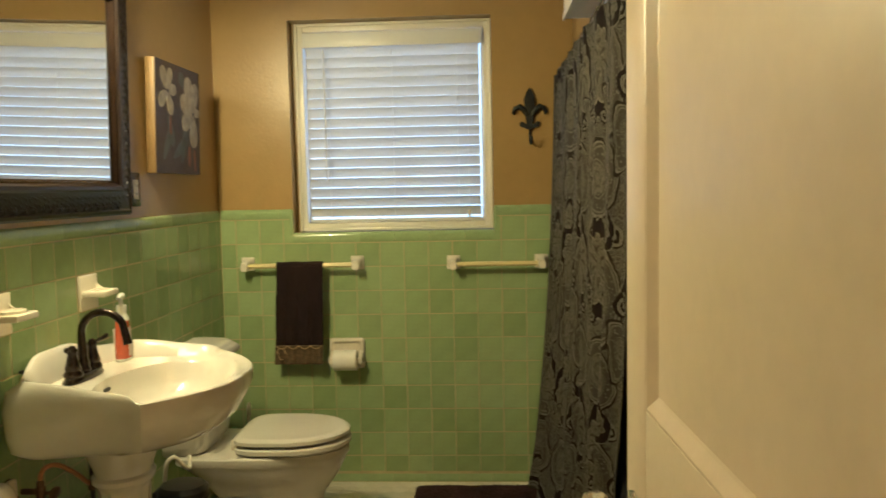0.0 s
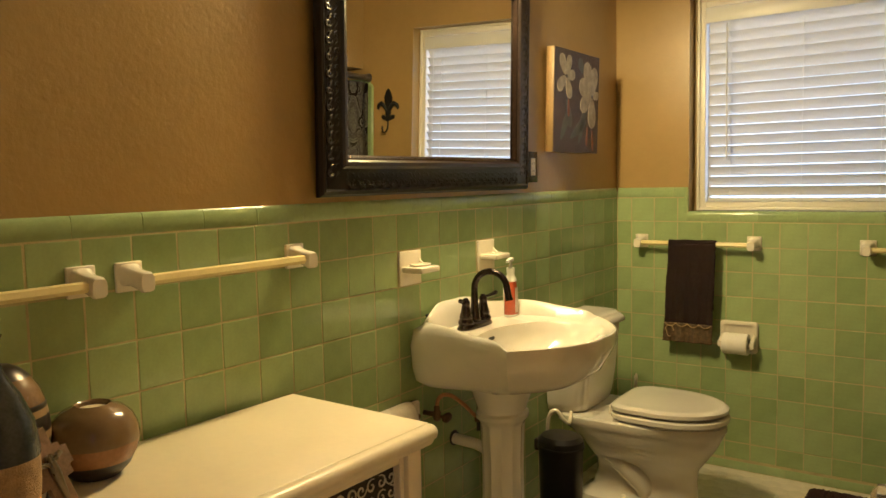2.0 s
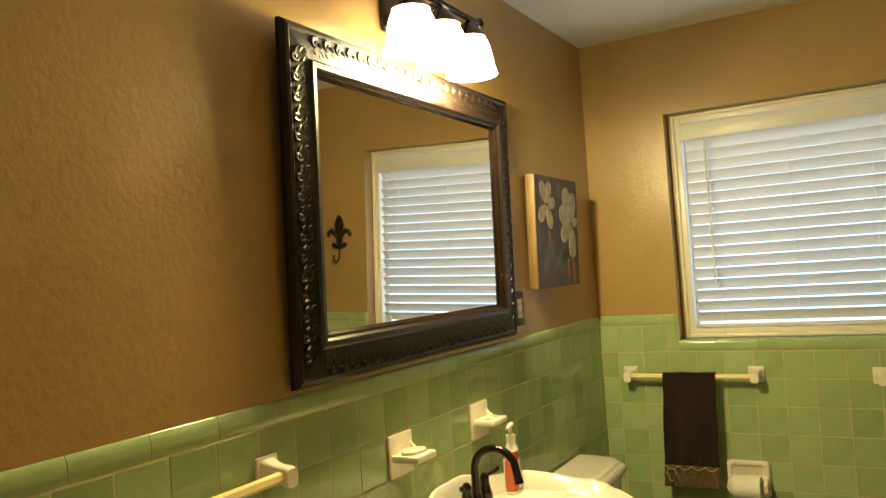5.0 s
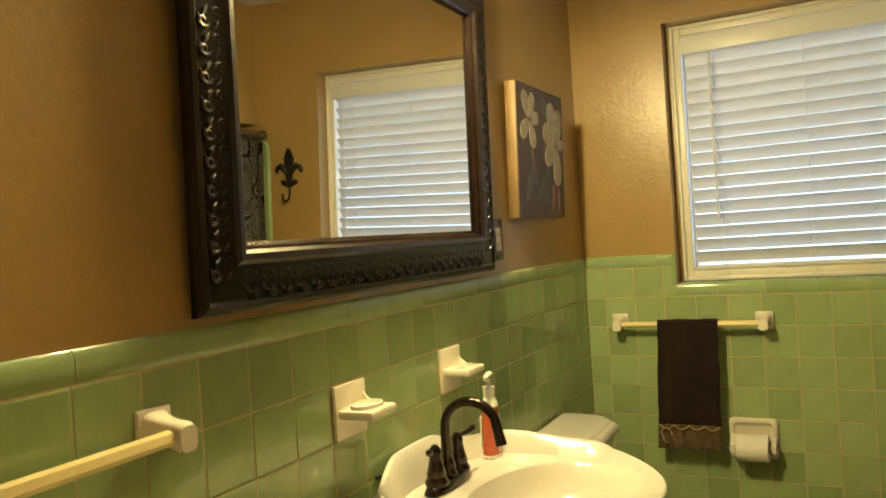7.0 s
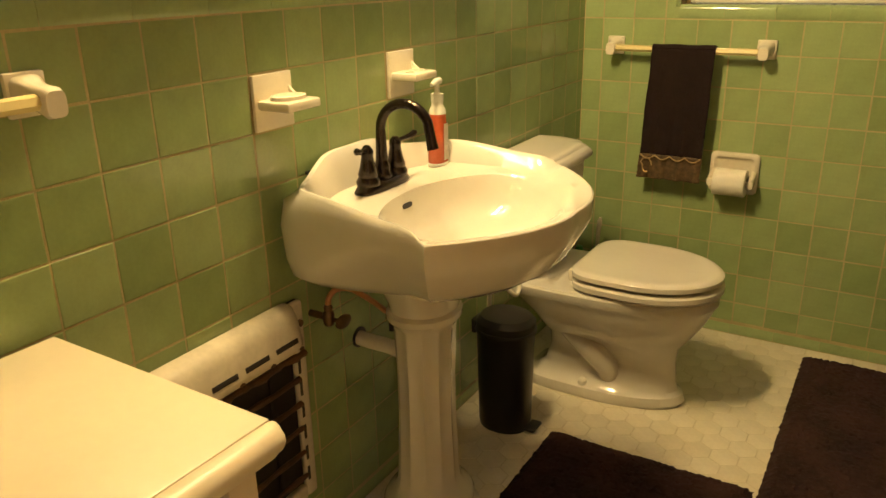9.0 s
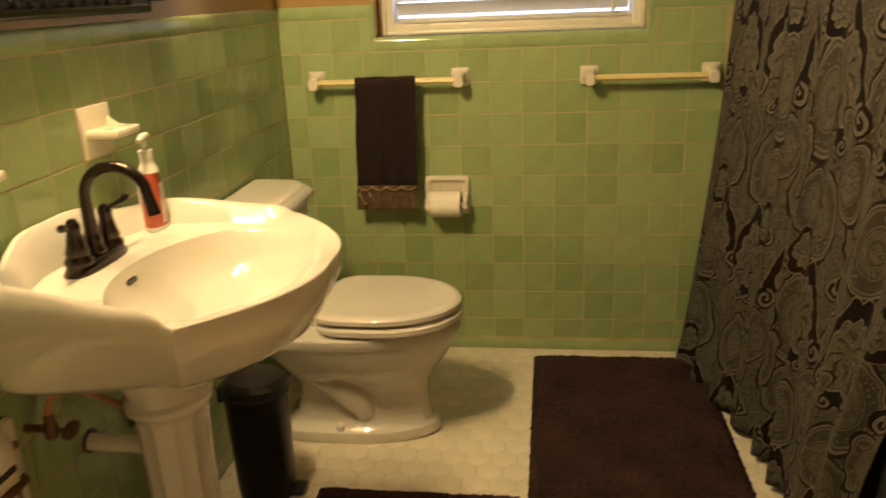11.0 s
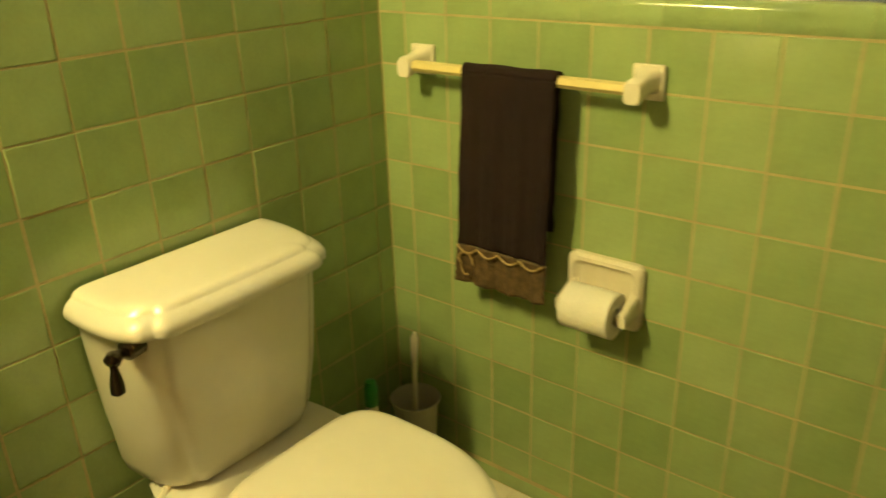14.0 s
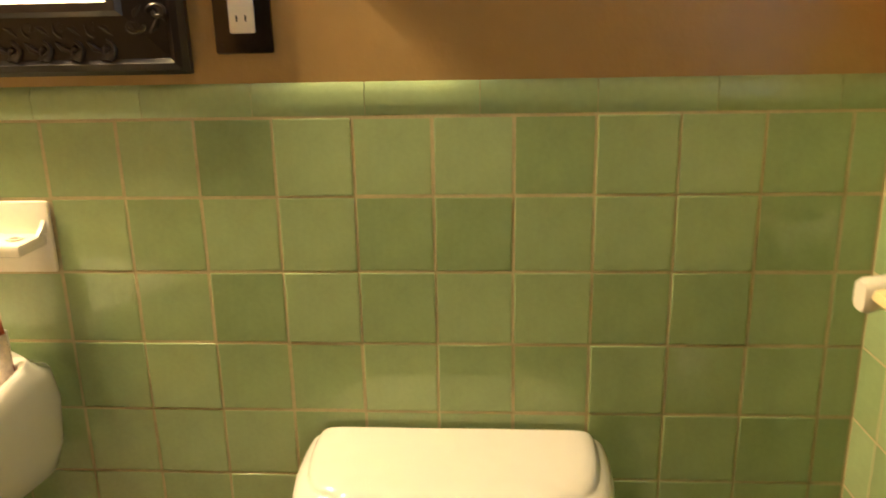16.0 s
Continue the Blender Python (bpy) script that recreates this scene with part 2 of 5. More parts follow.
# ---- mesh helpers ----
def mesh_of(bm, material, name="mesh", smooth=False):
    bmesh.ops.recalc_face_normals(bm, faces=bm.faces)
    me = bpy.data.meshes.new(name)
    bm.to_mesh(me)
    bm.free()
    me.materials.append(material)
    if smooth:
        me.polygons.foreach_set("use_smooth", [True] * len(me.polygons))
        me.set_sharp_from_angle(angle=radians(38))
    return me


def thing(name, at, label, category, group="", rz=0):
    ob = new(name)
    ob.empty_display_size = 0.05
    ob.matrix_world = pose(*at, 0, 0, rz)
    return tagged(ob, label, category, group)


def part(name, bm, material, parent, label="", smooth=True):
    ob = new(name, mesh_of(bm, material, name, smooth))
    ob.parent = parent
    return tagged(ob, label)


def structure(name, bm, material, label, category, smooth=False):
    return tagged(new(name, mesh_of(bm, material, name, smooth)), label, category, kind="structure")


def box(x0, x1, y0, y1, z0, z1, bev=0.0, seg=2, bm=None):
    bm = bm or bmesh.new()
    got = bmesh.ops.create_cube(bm, size=1, matrix=Matrix.LocRotScale(
        ((x0 + x1) / 2, (y0 + y1) / 2, (z0 + z1) / 2), None, (x1 - x0, y1 - y0, z1 - z0)))
    if bev:
        edges = list({e for v in got["verts"] for e in v.link_edges})
        bmesh.ops.bevel(bm, geom=edges, offset=bev, segments=seg, affect="EDGES", profile=0.5)
    return bm


def loft(loops, cap0=True, cap1=True, closed=True, bm=None):
    bm = bm or bmesh.new()
    rows = [[bm.verts.new(p) for p in lp] for lp in loops]
    n = len(rows[0])
    for a, b in zip(rows, rows[1:]):
        for i in range(n if closed else n - 1):
            j = (i + 1) % n
            bm.faces.new((a[i], a[j], b[j], b[i]))
    if cap0:
        bm.faces.new(rows[0][::-1])
    if cap1:
        bm.faces.new(rows[-1])
    return bm


def lathe(profile, n=32, at=(0, 0, 0), bm=None, cap0=True, cap1=True):
    """Profile rows (radius, z), turned about z."""
    return loft([[(at[0] + r * math.cos(2 * math.pi * i / n), at[1] + r * math.sin(2 * math.pi * i / n), at[2] + z) for i in range(n)]
                 for r, z in profile], cap0, cap1, bm=bm)


def tube(points, radius, n=12, bm=None):
    """A tube along points; radius is one number or one for each point."""
    pts = [Vector(p) for p in points]
    rad = radius if isinstance(radius, (list, tuple)) else [radius] * len(pts)
    loops, side = [], None
    for i, p in enumerate(pts):
        d = (pts[min(i + 1, len(pts) - 1)] - pts[max(i - 1, 0)]).normalized()
        if side is None:
            side = d.orthogonal().normalized()
        side = (side - d * side.dot(d)).normalized()
        up = d.cross(side)
        loops.append([tuple(p + rad[i] * (side * math.cos(2 * math.pi * k / n) + up * math.sin(2 * math.pi * k / n))) for k in range(n)])
    return loft(loops, bm=bm)


def curve_points(ctrl, steps=8):
    """A smooth line through control points."""
    c = [Vector(p) for p in ctrl]
    c = [2 * c[0] - c[1]] + c + [2 * c[-1] - c[-2]]
    out = []
    for i in range(1, len(c) - 2):
        for s in range(steps):
            t = s / steps
            out.append(0.5 * ((2 * c[i]) + (c[i + 1] - c[i - 1]) * t + (2 * c[i - 1] - 5 * c[i] + 4 * c[i + 1] - c[i + 2]) * t * t
                              + (3 * c[i] - c[i - 1] - 3 * c[i + 1] + c[i + 2]) * t ** 3))
    return out + [c[-2]]


def prism(outline, axis, a, b, bm=None):
    """A flat outline of (u, v) given depth from a to b along an axis: x: (y, z), y: (x, z), z: (x, y)."""
    def place(u, v, w):
        return {"x": (w, u, v), "y": (u, w, v), "z": (u, v, w)}[axis]
    return loft([[place(u, v, a) for u, v in outline], [place(u, v, b) for u, v in outline]], bm=bm)


def smoothstep(a, b, x):
    t = min(1, max(0, (x - a) / (b - a)))
    return t * t * (3 - 2 * t)

# ---- large structure ----
X_STUB, X_END, Y_BACK, Y_TUB = 1.62, 2.38, -4.05, -1.62
floor_slab = structure("floor", box(-0.13, X_END + 0.12, Y_BACK - 0.12, 0.17, -0.12, -0.0010), FLOORGROUT, "white hexagon tile floor with grey grout", "floor")
structure("ceiling", box(-0.13, X_END + 0.12, Y_BACK - 0.12, 0.17, CEIL, CEIL + 0.1), WHITEPAINT, "white painted plaster ceiling", "ceiling")
wall_left = structure("wall_left", box(-0.13, -0.006, Y_BACK - 0.12, 0.17, 0, CEIL), PAINT, "golden brown wall over green tile wainscot", "wall")
WX0, WX1, WZ0, WZ1 = 0.337, 1.243, 1.140, 2.105
bm = box(-0.006, WX0, 0.006, 0.17, 0, CEIL)
for b in ((WX1, X_END, 0.006, 0.17, 0, CEIL), (WX0, WX1, 0.006, 0.17, 0, WZ0), (WX0, WX1, 0.006, 0.17, WZ1, CEIL)):
    box(*b, bm=bm)
box(WX0, 0.3505, 0.072, 0.169, WZ0, WZ1, bm=bm)
wall_far = structure("wall_far", bm, PAINT, "golden brown window wall over green tile wainscot", "wall")
structure("wall_back", box(-0.006, X_STUB, Y_BACK - 0.12, Y_BACK, 0, CEIL), PAINT, "golden brown painted wall behind the entrance", "wall")
bm = box(X_STUB, X_STUB + 0.12, Y_BACK - 0.12, -3.98, 0, CEIL)
box(X_STUB, X_STUB + 0.12, -3.16, Y_TUB, 0, CEIL, bm=bm)
box(X_STUB, X_STUB + 0.12, -3.98, -3.16, 2.06, CEIL, bm=bm)
structure("wall_right", bm, PAINT, "golden brown painted wall beside the door", "wall")
structure("wall_hall", box(X_STUB + 1.0, X_STUB + 1.1, Y_BACK - 0.12, -2.9, 0, CEIL), PAINT, "plain wall of the passage outside the door", "wall")
structure("wall_tub_end", box(X_STUB + 0.12, X_END, Y_TUB - 0.12, Y_TUB, 0, CEIL), TILE_REST, "green tiled end wall of the bathtub", "wall")
structure("wall_tub_back", box(X_END, X_END + 0.12, -2.9, 0.17, 0, CEIL), TILE_REST, "green tiled wall behind the bathtub", "wall")
structure("soffit", box(1.60, 1.70, Y_TUB, 0.004, 1.90, CEIL - 0.003), PAINT, "golden brown header over the bathtub", "wall")
structure("ground", box(-60, 60, 0.6, 120, -0.5, -0.4), EARTH, "soil and lawn outside the window", "ground")

# door casing on the right wall
bm = box(X_STUB - 0.018, X_STUB - 0.001, -3.158, -3.09, 0.002, 2.13, 0.004)
box(X_STUB - 0.018, X_STUB - 0.001, -4.045, -3.982, 0.002, 2.13, 0.004, bm=bm)
structure("trim", bm, TRIMPAINT, "cream painted door casing", "trim")

# grout beds, a little behind the tile faces
def bed(name, bm, parent):
    ob = part(name, bm, GROUT, parent, "tan grout bed", smooth=False)
    return ob


bed("grout_bed", box(-0.0055, -0.0005, Y_BACK, 0.004, 0.0, CAPTOP - 0.014), wall_left)
bm = box(-0.002, WX0, 0.0005, 0.0055, 0, CAPTOP - 0.014)
box(WX1, 1.53, 0.0005, 0.0055, 0, CAPTOP - 0.014, bm=bm)
box(WX0, WX1, 0.0005, 0.0055, 0, 1.139, bm=bm)
box(1.53, X_END, 0.0005, 0.0055, 0, 1.80, bm=bm)
bed("grout_bed", bm, wall_far)


# ---- window ----
window = thing("window_1", (0, 0, 0), "white painted window in a deep wall opening", "window")
window["kind"] = "structure"
FX0, FX1, FZ0, FZ1, FY = 0.3515, 1.2420, 1.1610, 2.1030, 0.070


def ring(x0, x1, z0, z1, w, y0, y1, bev=0.004):
    bm = box(x0, x0 + w, y0, y1, z0, z1, bev)
    box(x1 - w, x1, y0, y1, z0, z1, bev, bm=bm)
    box(x0 + w, x1 - w, y0, y1, z0, z0 + w, bev, bm=bm)
    box(x0 + w, x1 - w, y0, y1, z1 - w, z1, bev, bm=bm)
    return bm


part("outer_bead", ring(FX0, FX1, FZ0, FZ1, 0.013, FY, 0.150), TRIMPAINT, window)
part("window_frame", ring(FX0 + 0.012, FX1 - 0.012, FZ0 + 0.012, FZ1 - 0.012, 0.026, FY + 0.010, 0.149), TRIMPAINT, window)
part("sash", ring(FX0 + 0.034, FX1 - 0.034, FZ0 + 0.034, FZ1 - 0.034, 0.014, 0.118, 0.145), TRIMPAINT, window)
pane = part("pane", box(FX0 + 0.046, FX1 - 0.046, 0.128, 0.132, FZ0 + 0.046, FZ1 - 0.046), GLASS, window, smooth=False)
pane.visible_shadow = False

blind = thing("window_blind", (0.7955, 0.085, 2.050), "white slatted window blind, closed against daylight", "blind")
BX0, BX1 = -0.393, 0.393
part("valance", box(BX0 - 0.010, BX1 + 0.010, -0.032, -0.020, -0.060, 0.008, 0.004), SLAT, blind)
part("headrail", box(BX0, BX1, -0.016, 0.03, -0.055, -0.005, 0.003), SLAT, blind)


def slat_mesh():
    outl = []
    for s in range(9):
        u = -0.025 + 0.05 * s / 8
        outl.append((u, 0.0035 * (1 - (u / 0.025) ** 2)))
    top = [(u, v + 0.0014) for u, v in outl]
    loop = outl + top[::-1]
    a = radians(-54)
    rot = [(u * math.cos(a) - v * math.sin(a), u * math.sin(a) + v * math.cos(a)) for u, v in loop]
    bm = loft([[(x, u, v) for u, v in rot] for x in (BX0, BX1)])
    return mesh_of(bm, SLAT, "slat", True)


SLATM = slat_mesh()
for i in range(17):
    s = new("slat", SLATM)
    s.parent = blind
    s.matrix_local = pose(0, 0, -0.078 - i * 0.0454)
part("bottom_rail", box(BX0, BX1, -0.012, 0.014, -0.850, -0.834, 0.003), SLAT, blind)
for x in (BX0 + 0.10, 0.0, BX1 - 0.10):
    part("ladder_cord", tube([(x, -0.020, -0.07), (x, -0.022, -0.87)], 0.0012, 6), SLAT, blind)
part("tilt_wand", tube([(BX0 + 0.085, -0.036, -0.07), (BX0 + 0.088, -0.036, -0.66)], 0.0042, 8), SLAT, blind)
part("pull_cord", tube([(BX1 - 0.055, -0.034, -0.07), (BX1 - 0.053, -0.034, -0.80)], 0.0012, 6), SLAT, blind)
part("cord_tassel", lathe([(0.003, 0), (0.007, 0.008), (0.008, 0.028), (0.003, 0.034)], 12, (BX1 - 0.053, -0.034, -0.835)), CERAMIC_OLD, blind)

# ---- door ----
CRYSTAL = mat("cut glass", (0.95, 0.93, 0.88), 0.04, transmission=0.9, var=0.0)
door = thing("door_1", (1.452, -3.14, 0.012), "cream painted panelled wooden door, standing open", "door", rz=92.3)
door["kind"] = "structure"
# local x runs from the hinge to the latch edge, local y is the thickness
DW, DH = 0.775, 2.02
STILE = 0.105
bm = box(0, STILE, -0.0175, 0.0175, 0, DH, 0.003)
box(DW - STILE, DW, -0.0175, 0.0175, 0, DH, 0.003, bm=bm)
for z0, z1 in ((0, 0.22), (0.90, 1.045), (DH - 0.12, DH)):
    box(STILE, DW - STILE, -0.0172, 0.0172, z0, z1, 0.002, bm=bm)
part("door_frame", bm, DOORPAINT, door)
for z0, z1 in ((0.22, 0.90), (1.045, DH - 0.12)):
    part("panel", box(STILE - 0.004, DW - STILE + 0.004, -0.006, 0.006, z0 - 0.004, z1 + 0.004), DOORPAINT, door, smooth=False)
    for sy in (1, -1):
        bm = bmesh.new()
        x0, x1 = STILE, DW - STILE
        loops = []
        for d, y in ((0.0, 0.0165), (0.004, 0.0165), (0.020, 0.0075), (0.024, 0.0058)):
            loops.append([(x0 + d, sy * y, z0 + d), (x1 - d, sy * y, z0 + d), (x1 - d, sy * y, z1 - d), (x0 + d, sy * y, z1 - d)])
        loft(loops, False, False, bm=bm)
        part("moulding", bm, DOORPAINT, door, smooth=False)
for sy in (1, -1):
    kb = part("door_knob", lathe([(0.004, 0), (0.024, 0.002), (0.026, 0.006), (0.012, 0.010), (0.010, 0.034), (0.020, 0.040), (0.027, 0.052), (0.024, 0.066), (0.012, 0.074), (0.002, 0.075)], 8), CRYSTAL, door, "faceted glass door knob")
    kb.matrix_local = pose(DW - 0.055, 0.018 * sy, 0.895, -90 * sy)
for z in (0.2, 1.0, 1.8):
    part("hinge", box(-0.012, 0.0, -0.012, 0.016, z, z + 0.09, 0.002), BRASS, door)

# ---- curtain and tub ----
rod = thing("curtain_rod", (1.556, 0, 1.846), "dark brushed metal shower curtain rod", "curtain rod")
part("rod", tube([(0, -0.001, 0), (0, Y_TUB + 0.001, 0)], 0.0165, 16), STEEL, rod)
part("flange", tube([(0, 0.001, 0), (0, -0.022, 0)], [0.026, 0.020], 20), STEEL, rod)
part("flange", tube([(0, Y_TUB, 0), (0, Y_TUB + 0.022, 0)], [0.026, 0.020], 20), STEEL, rod)


def curtain_bm(y_far, y_near, xtop, hem, ztop, zbot, nfold, amp, phase, nu=150, nv=64, wrap=1.0):
    """Hanging cloth: u runs along the rod, v down; folds deepen towards the hem, which follows its own line."""
    bm = bmesh.new()
    uvl = bm.loops.layers.uv.new("UVMap")
    grid, uvs = [], {}
    for j in range(nv + 1):
        v = j / nv
        row = []
        for i in range(nu + 1):
            u = i / nu
            y = y_far + (y_near(v) - y_far) * u
            hx = hem(u)
            x = xtop + (hx - xtop) * (v ** 2.6 * 0.85 + v * 0.15)
            a = amp * (0.6 + 0.6 * v)
            w = math.sin(2 * math.pi * (nfold * (u ** 0.9) + phase) + 0.9 * math.sin(3 * v + 5 * u))
            x += 0.048 * wrap * smoothstep(0.92, 1.0, u) * (1 - 0.7 * v)
            x += a * w + 0.35 * a * math.sin(2 * math.pi * nfold * 2.3 * u + 2 * v)
            y += 0.4 * a * math.cos(2 * math.pi * (nfold * u + phase) + v)
            z = ztop + (zbot(u) - ztop) * v
            vert = bm.verts.new((x, min(y, -0.012), z))
            uvs[vert] = (u * 1.95, v * 2.0)
            row.append(vert)
        grid.append(row)
    for j in range(nv):
        for i in range(nu):
            f = bm.faces.new((grid[j][i], grid[j][i + 1], grid[j + 1][i + 1], grid[j + 1][i]))
            for lp in f.loops:
                lp[uvl].uv = uvs[lp.vert]
    return bm


curtain = thing("shower_curtain", (0, 0, 0), "dark brown shower curtain with grey paisley pattern", "curtain")
cloth = part("cloth", curtain_bm(-0.045, lambda v: -1.595 + 0.09 * smoothstep(0.0, 0.45, v) + 0.30 * smoothstep(0.38, 1.0, v), 1.517, lambda u: 1.370 + 0.160 * min(1, u * 1.7) ** 0.85,
                                 1.812, lambda u: 0.012 + 0.02 * u, 8, 0.017, 0.1), PAISLEY, curtain)
sol = cloth.modifiers.new("thickness", "SOLIDIFY")
sol.thickness = 0.0015
for i in range(12):
    t = [(1.550 + 0.021 * math.cos(a), -0.06 - i * 0.128, 1.832 + 0.024 * math.sin(a)) for a in [2 * math.pi * k / 14 for k in range(15)]]
    part("curtain_ring", tube(t, 0.0022, 6), STEEL, curtain)
liner = thing("curtain_liner", (0, 0, 0), "black shower curtain liner hanging beside the tub", "curtain")
lc = part("cloth", curtain_bm(-1.05, lambda v: -1.605, 1.582, lambda u: 1.575 + 0.02 * u, 1.80, lambda u: 0.05, 5, 0.006, 0.4, 60, 20, 0.0), BLACK, liner)
lc.modifiers.new("thickness", "SOLIDIFY").thickness = 0.001

tub = thing("bathtub", (1.63, Y_TUB + 0.003, 0), "white enamelled bathtub behind the curtain", "bathtub")


def rounded(x0, x1, y0, y1, r, z, n=6):
    pts = []
    for cx, cy, a0 in ((x1 - r, y1 - r, 0), (x0 + r, y1 - r, 90), (x0 + r, y0 + r, 180), (x1 - r, y0 + r, 270)):
        for k in range(n + 1):
            a = radians(a0 + 90 * k / n)
            pts.append((cx + r * math.cos(a), cy + r * math.sin(a), z))
    return pts


TL, TW = -Y_TUB - 0.012, X_END - 1.63 - 0.005
part("tub_body", loft([rounded(0.012, TW, 0, TL, 0.01, 0.0), rounded(0.0, TW, 0, TL, 0.01, 0.06), rounded(0.0, TW, 0, TL, 0.012, 0.385),
                       rounded(0.008, TW - 0.004, 0.006, TL - 0.006, 0.015, 0.40), rounded(0.07, TW - 0.06, 0.08, TL - 0.08, 0.10, 0.40),
                       rounded(0.085, TW - 0.075, 0.10, TL - 0.10, 0.12, 0.385), rounded(0.13, TW - 0.12, 0.2, TL - 0.16, 0.12, 0.10)]), CERAMIC, tub)
vent = thing("vent_box", (1.60, -0.60, 1.945), "white painted vent box on the header over the tub", "vent")
part("vent_casing", box(-0.10, -0.001, -0.50, 0, 0, 0.26, 0.004), TRIMPAINT, vent)
part("vent_lip", box(-0.104, -0.096, -0.50, 0.002, -0.006, 0.018, 0.002), TRIMPAINT, vent)

# ---- washbasin ----
sink = thing("pedestal_sink", (0, -1.425, 0), "white ceramic pedestal washbasin on a fluted column", "washbasin")


# half of the rim from the middle of the back to the front corner: out from the wall, aside, height
RIM_BACK = ((0.008, 0.0, 0.931), (0.008, 0.050, 0.931), (0.010, 0.090, 0.927), (0.020, 0.130, 0.915), (0.034, 0.172, 0.902), (0.052, 0.212, 0.898), (0.078, 0.242, 0.899), (0.112, 0.259, 0.901),
            (0.155, 0.268, 0.900), (0.205, 0.276, 0.895), (0.255, 0.283, 0.888), (0.305, 0.289, 0.883), (0.342, 0.293, 0.880), (0.368, 0.296, 0.873), (0.384, 0.300, 0.863), (0.396, 0.304, 0.859))



def basin_bm():
    """Lofted basin: a raised scrolled back, waved side shoulders, a sharp front corner and a bowed front."""
    half = [tuple(p) for p in curve_points(RIM_BACK, 7)]
    xc, hw, bow = 0.396, 0.304, 0.152
    for k in range(1, 41):
        y = hw * math.cos(math.pi / 2 * k / 40)
        half.append((xc + bow * (1 - (y / hw) ** 2) + 0.010 * math.sin(math.pi * y / hw), y, 0.859))
    wide = [(x, y * (1 + 0.085 * max(0.0, 1 - x / xc)), z) for x, y, z in half]       # the side towards the toilet is a little wider at the back
    rim = wide + [(x, -y, z) for x, y, z in half[-2:0:-1]]
    cx = 0.25
    loops = [[] for _ in range(20)]
    for x, y, zrim in rim:
        fr = smoothstep(xc - 0.020, xc + 0.020, x)              # 1 along the bowed front
        back = smoothstep(0.110, 0.010, x)
        sw = 1 - smoothstep(xc - 0.11, xc + 0.03, x)
        k = smoothstep(0.04, 0.36, x)                           # the flank draws in towards the front
        a = math.atan2(y, x - 0.300)
        c, s = math.cos(a), math.sin(a)

        shift = 0.050 * smoothstep(0.012, 0.060, x) * smoothstep(0.300, 0.090, x)      # the body reaches further back than the rim

        def pt(f, z, swell=0.0, deep=0.0):
            return (cx + (x - shift * deep - cx) * f, y * (f + swell * sw), z)
        loops[0].append((0.178 + (x - cx) * 0.33, y * 0.36, 0.676))
        loops[1].append((0.190 + (x - cx) * 0.55, y * (0.62 - 0.10 * k), 0.684))
        loops[2].append(pt(0.90 - 0.20 * k, 0.697 + 0.013 * k, 0.0, 1.0))
        loops[3].append(pt(0.968 - 0.108 * k, 0.712 + 0.032 * k, 0.0, 1.0))
        loops[4].append(pt(0.992 - 0.042 * k, 0.750 + 0.040 * k, 0.012, 1.0))
        loops[5].append(pt(1.0, 0.822, 0.022, 1.0))
        loops[6].append(pt(1.0, min(zrim - 0.016, 0.868), 0.020, 0.75))
        loops[7].append(pt(1.0, zrim - 0.0075, 0.008))
        loops[8].append(pt(0.996, zrim - 0.0025))
        loops[9].append(pt(0.986, zrim - 0.0002))
        loops[10].append(pt(0.972 - 0.020 * back, zrim - 0.001))
        loops[11].append(pt(0.945 - 0.035 * back, zrim - 0.006 - 0.012 * back))
        zd = 0.847
        edge = 0.895 - 0.035 * back
        loops[12].append((cx + (x - cx) * edge, y * (edge - 0.012), zd + (0.004 if back < 0.5 else 0.001) + (zrim - 0.012 - zd) * fr))
        for q, (f, z) in enumerate(((1.0, 0.8435), (0.962, 0.8365), (0.915, 0.816), (0.85, 0.790), (0.74, 0.764), (0.56, 0.742), (0.10, 0.7215))):
            loops[13 + q].append((0.335 - 0.006 * q + 0.174 * f * c, 0.247 * f * s, z))
    return loft(loops)


basin = part("basin", basin_bm(), CERAMIC, sink)
part("drain", lathe([(0.021, 0.0), (0.022, 0.003), (0.015, 0.004)], 20, (0.299, 0, 0.7225)), STEEL, basin)
# solid black inset for the overflow; its colour stands in for shade inside
bm = loft([[(0.1668 + dx, -0.005 + 0.017 * math.copysign(abs(math.cos(t)) ** 0.4, math.cos(t)), 0.816 + 0.0055 * math.copysign(abs(math.sin(t)) ** 0.4, math.sin(t)) + dz) for t in [2 * math.pi * k / 16 for k in range(16)]]
           for dx, dz in ((0.0, 0.0), (-0.012, 0.0))])
part("overflow_slot", bm, BLACK, basin)
bm = bmesh.new()
NF = 96
prof = [(0.140, 0.0), (0.144, 0.020), (0.140, 0.042), (0.122, 0.056), (0.112, 0.066), (0.118, 0.080), (0.120, 0.096), (0.112, 0.110), (0.096, 0.122), (0.090, 0.14)]
shaft = [(0.088, 0.16), (0.080, 0.30), (0.079, 0.42), (0.084, 0.545)]
cap_ = [(0.090, 0.56), (0.101, 0.572), (0.101, 0.584), (0.092, 0.592), (0.096, 0.61), (0.112, 0.645), (0.120, 0.672), (0.118, 0.69)]
loops = []
for k, (r, z) in enumerate(prof + shaft + cap_):
    fl = 1 if (r, z) in shaft else 0
    lp = []
    for i in range(NF):
        a = 2 * math.pi * i / NF
        rr = (r if z < 0.13 else r * 0.92) * (1 - fl * 0.075 * (0.5 - 0.5 * math.cos(a * 12)) ** 0.45)
        lp.append((0.198 + rr * 0.88 * math.cos(a), rr * math.sin(a), z))
    loops.append(lp)
part("pedestal", loft(loops), CERAMIC, sink)

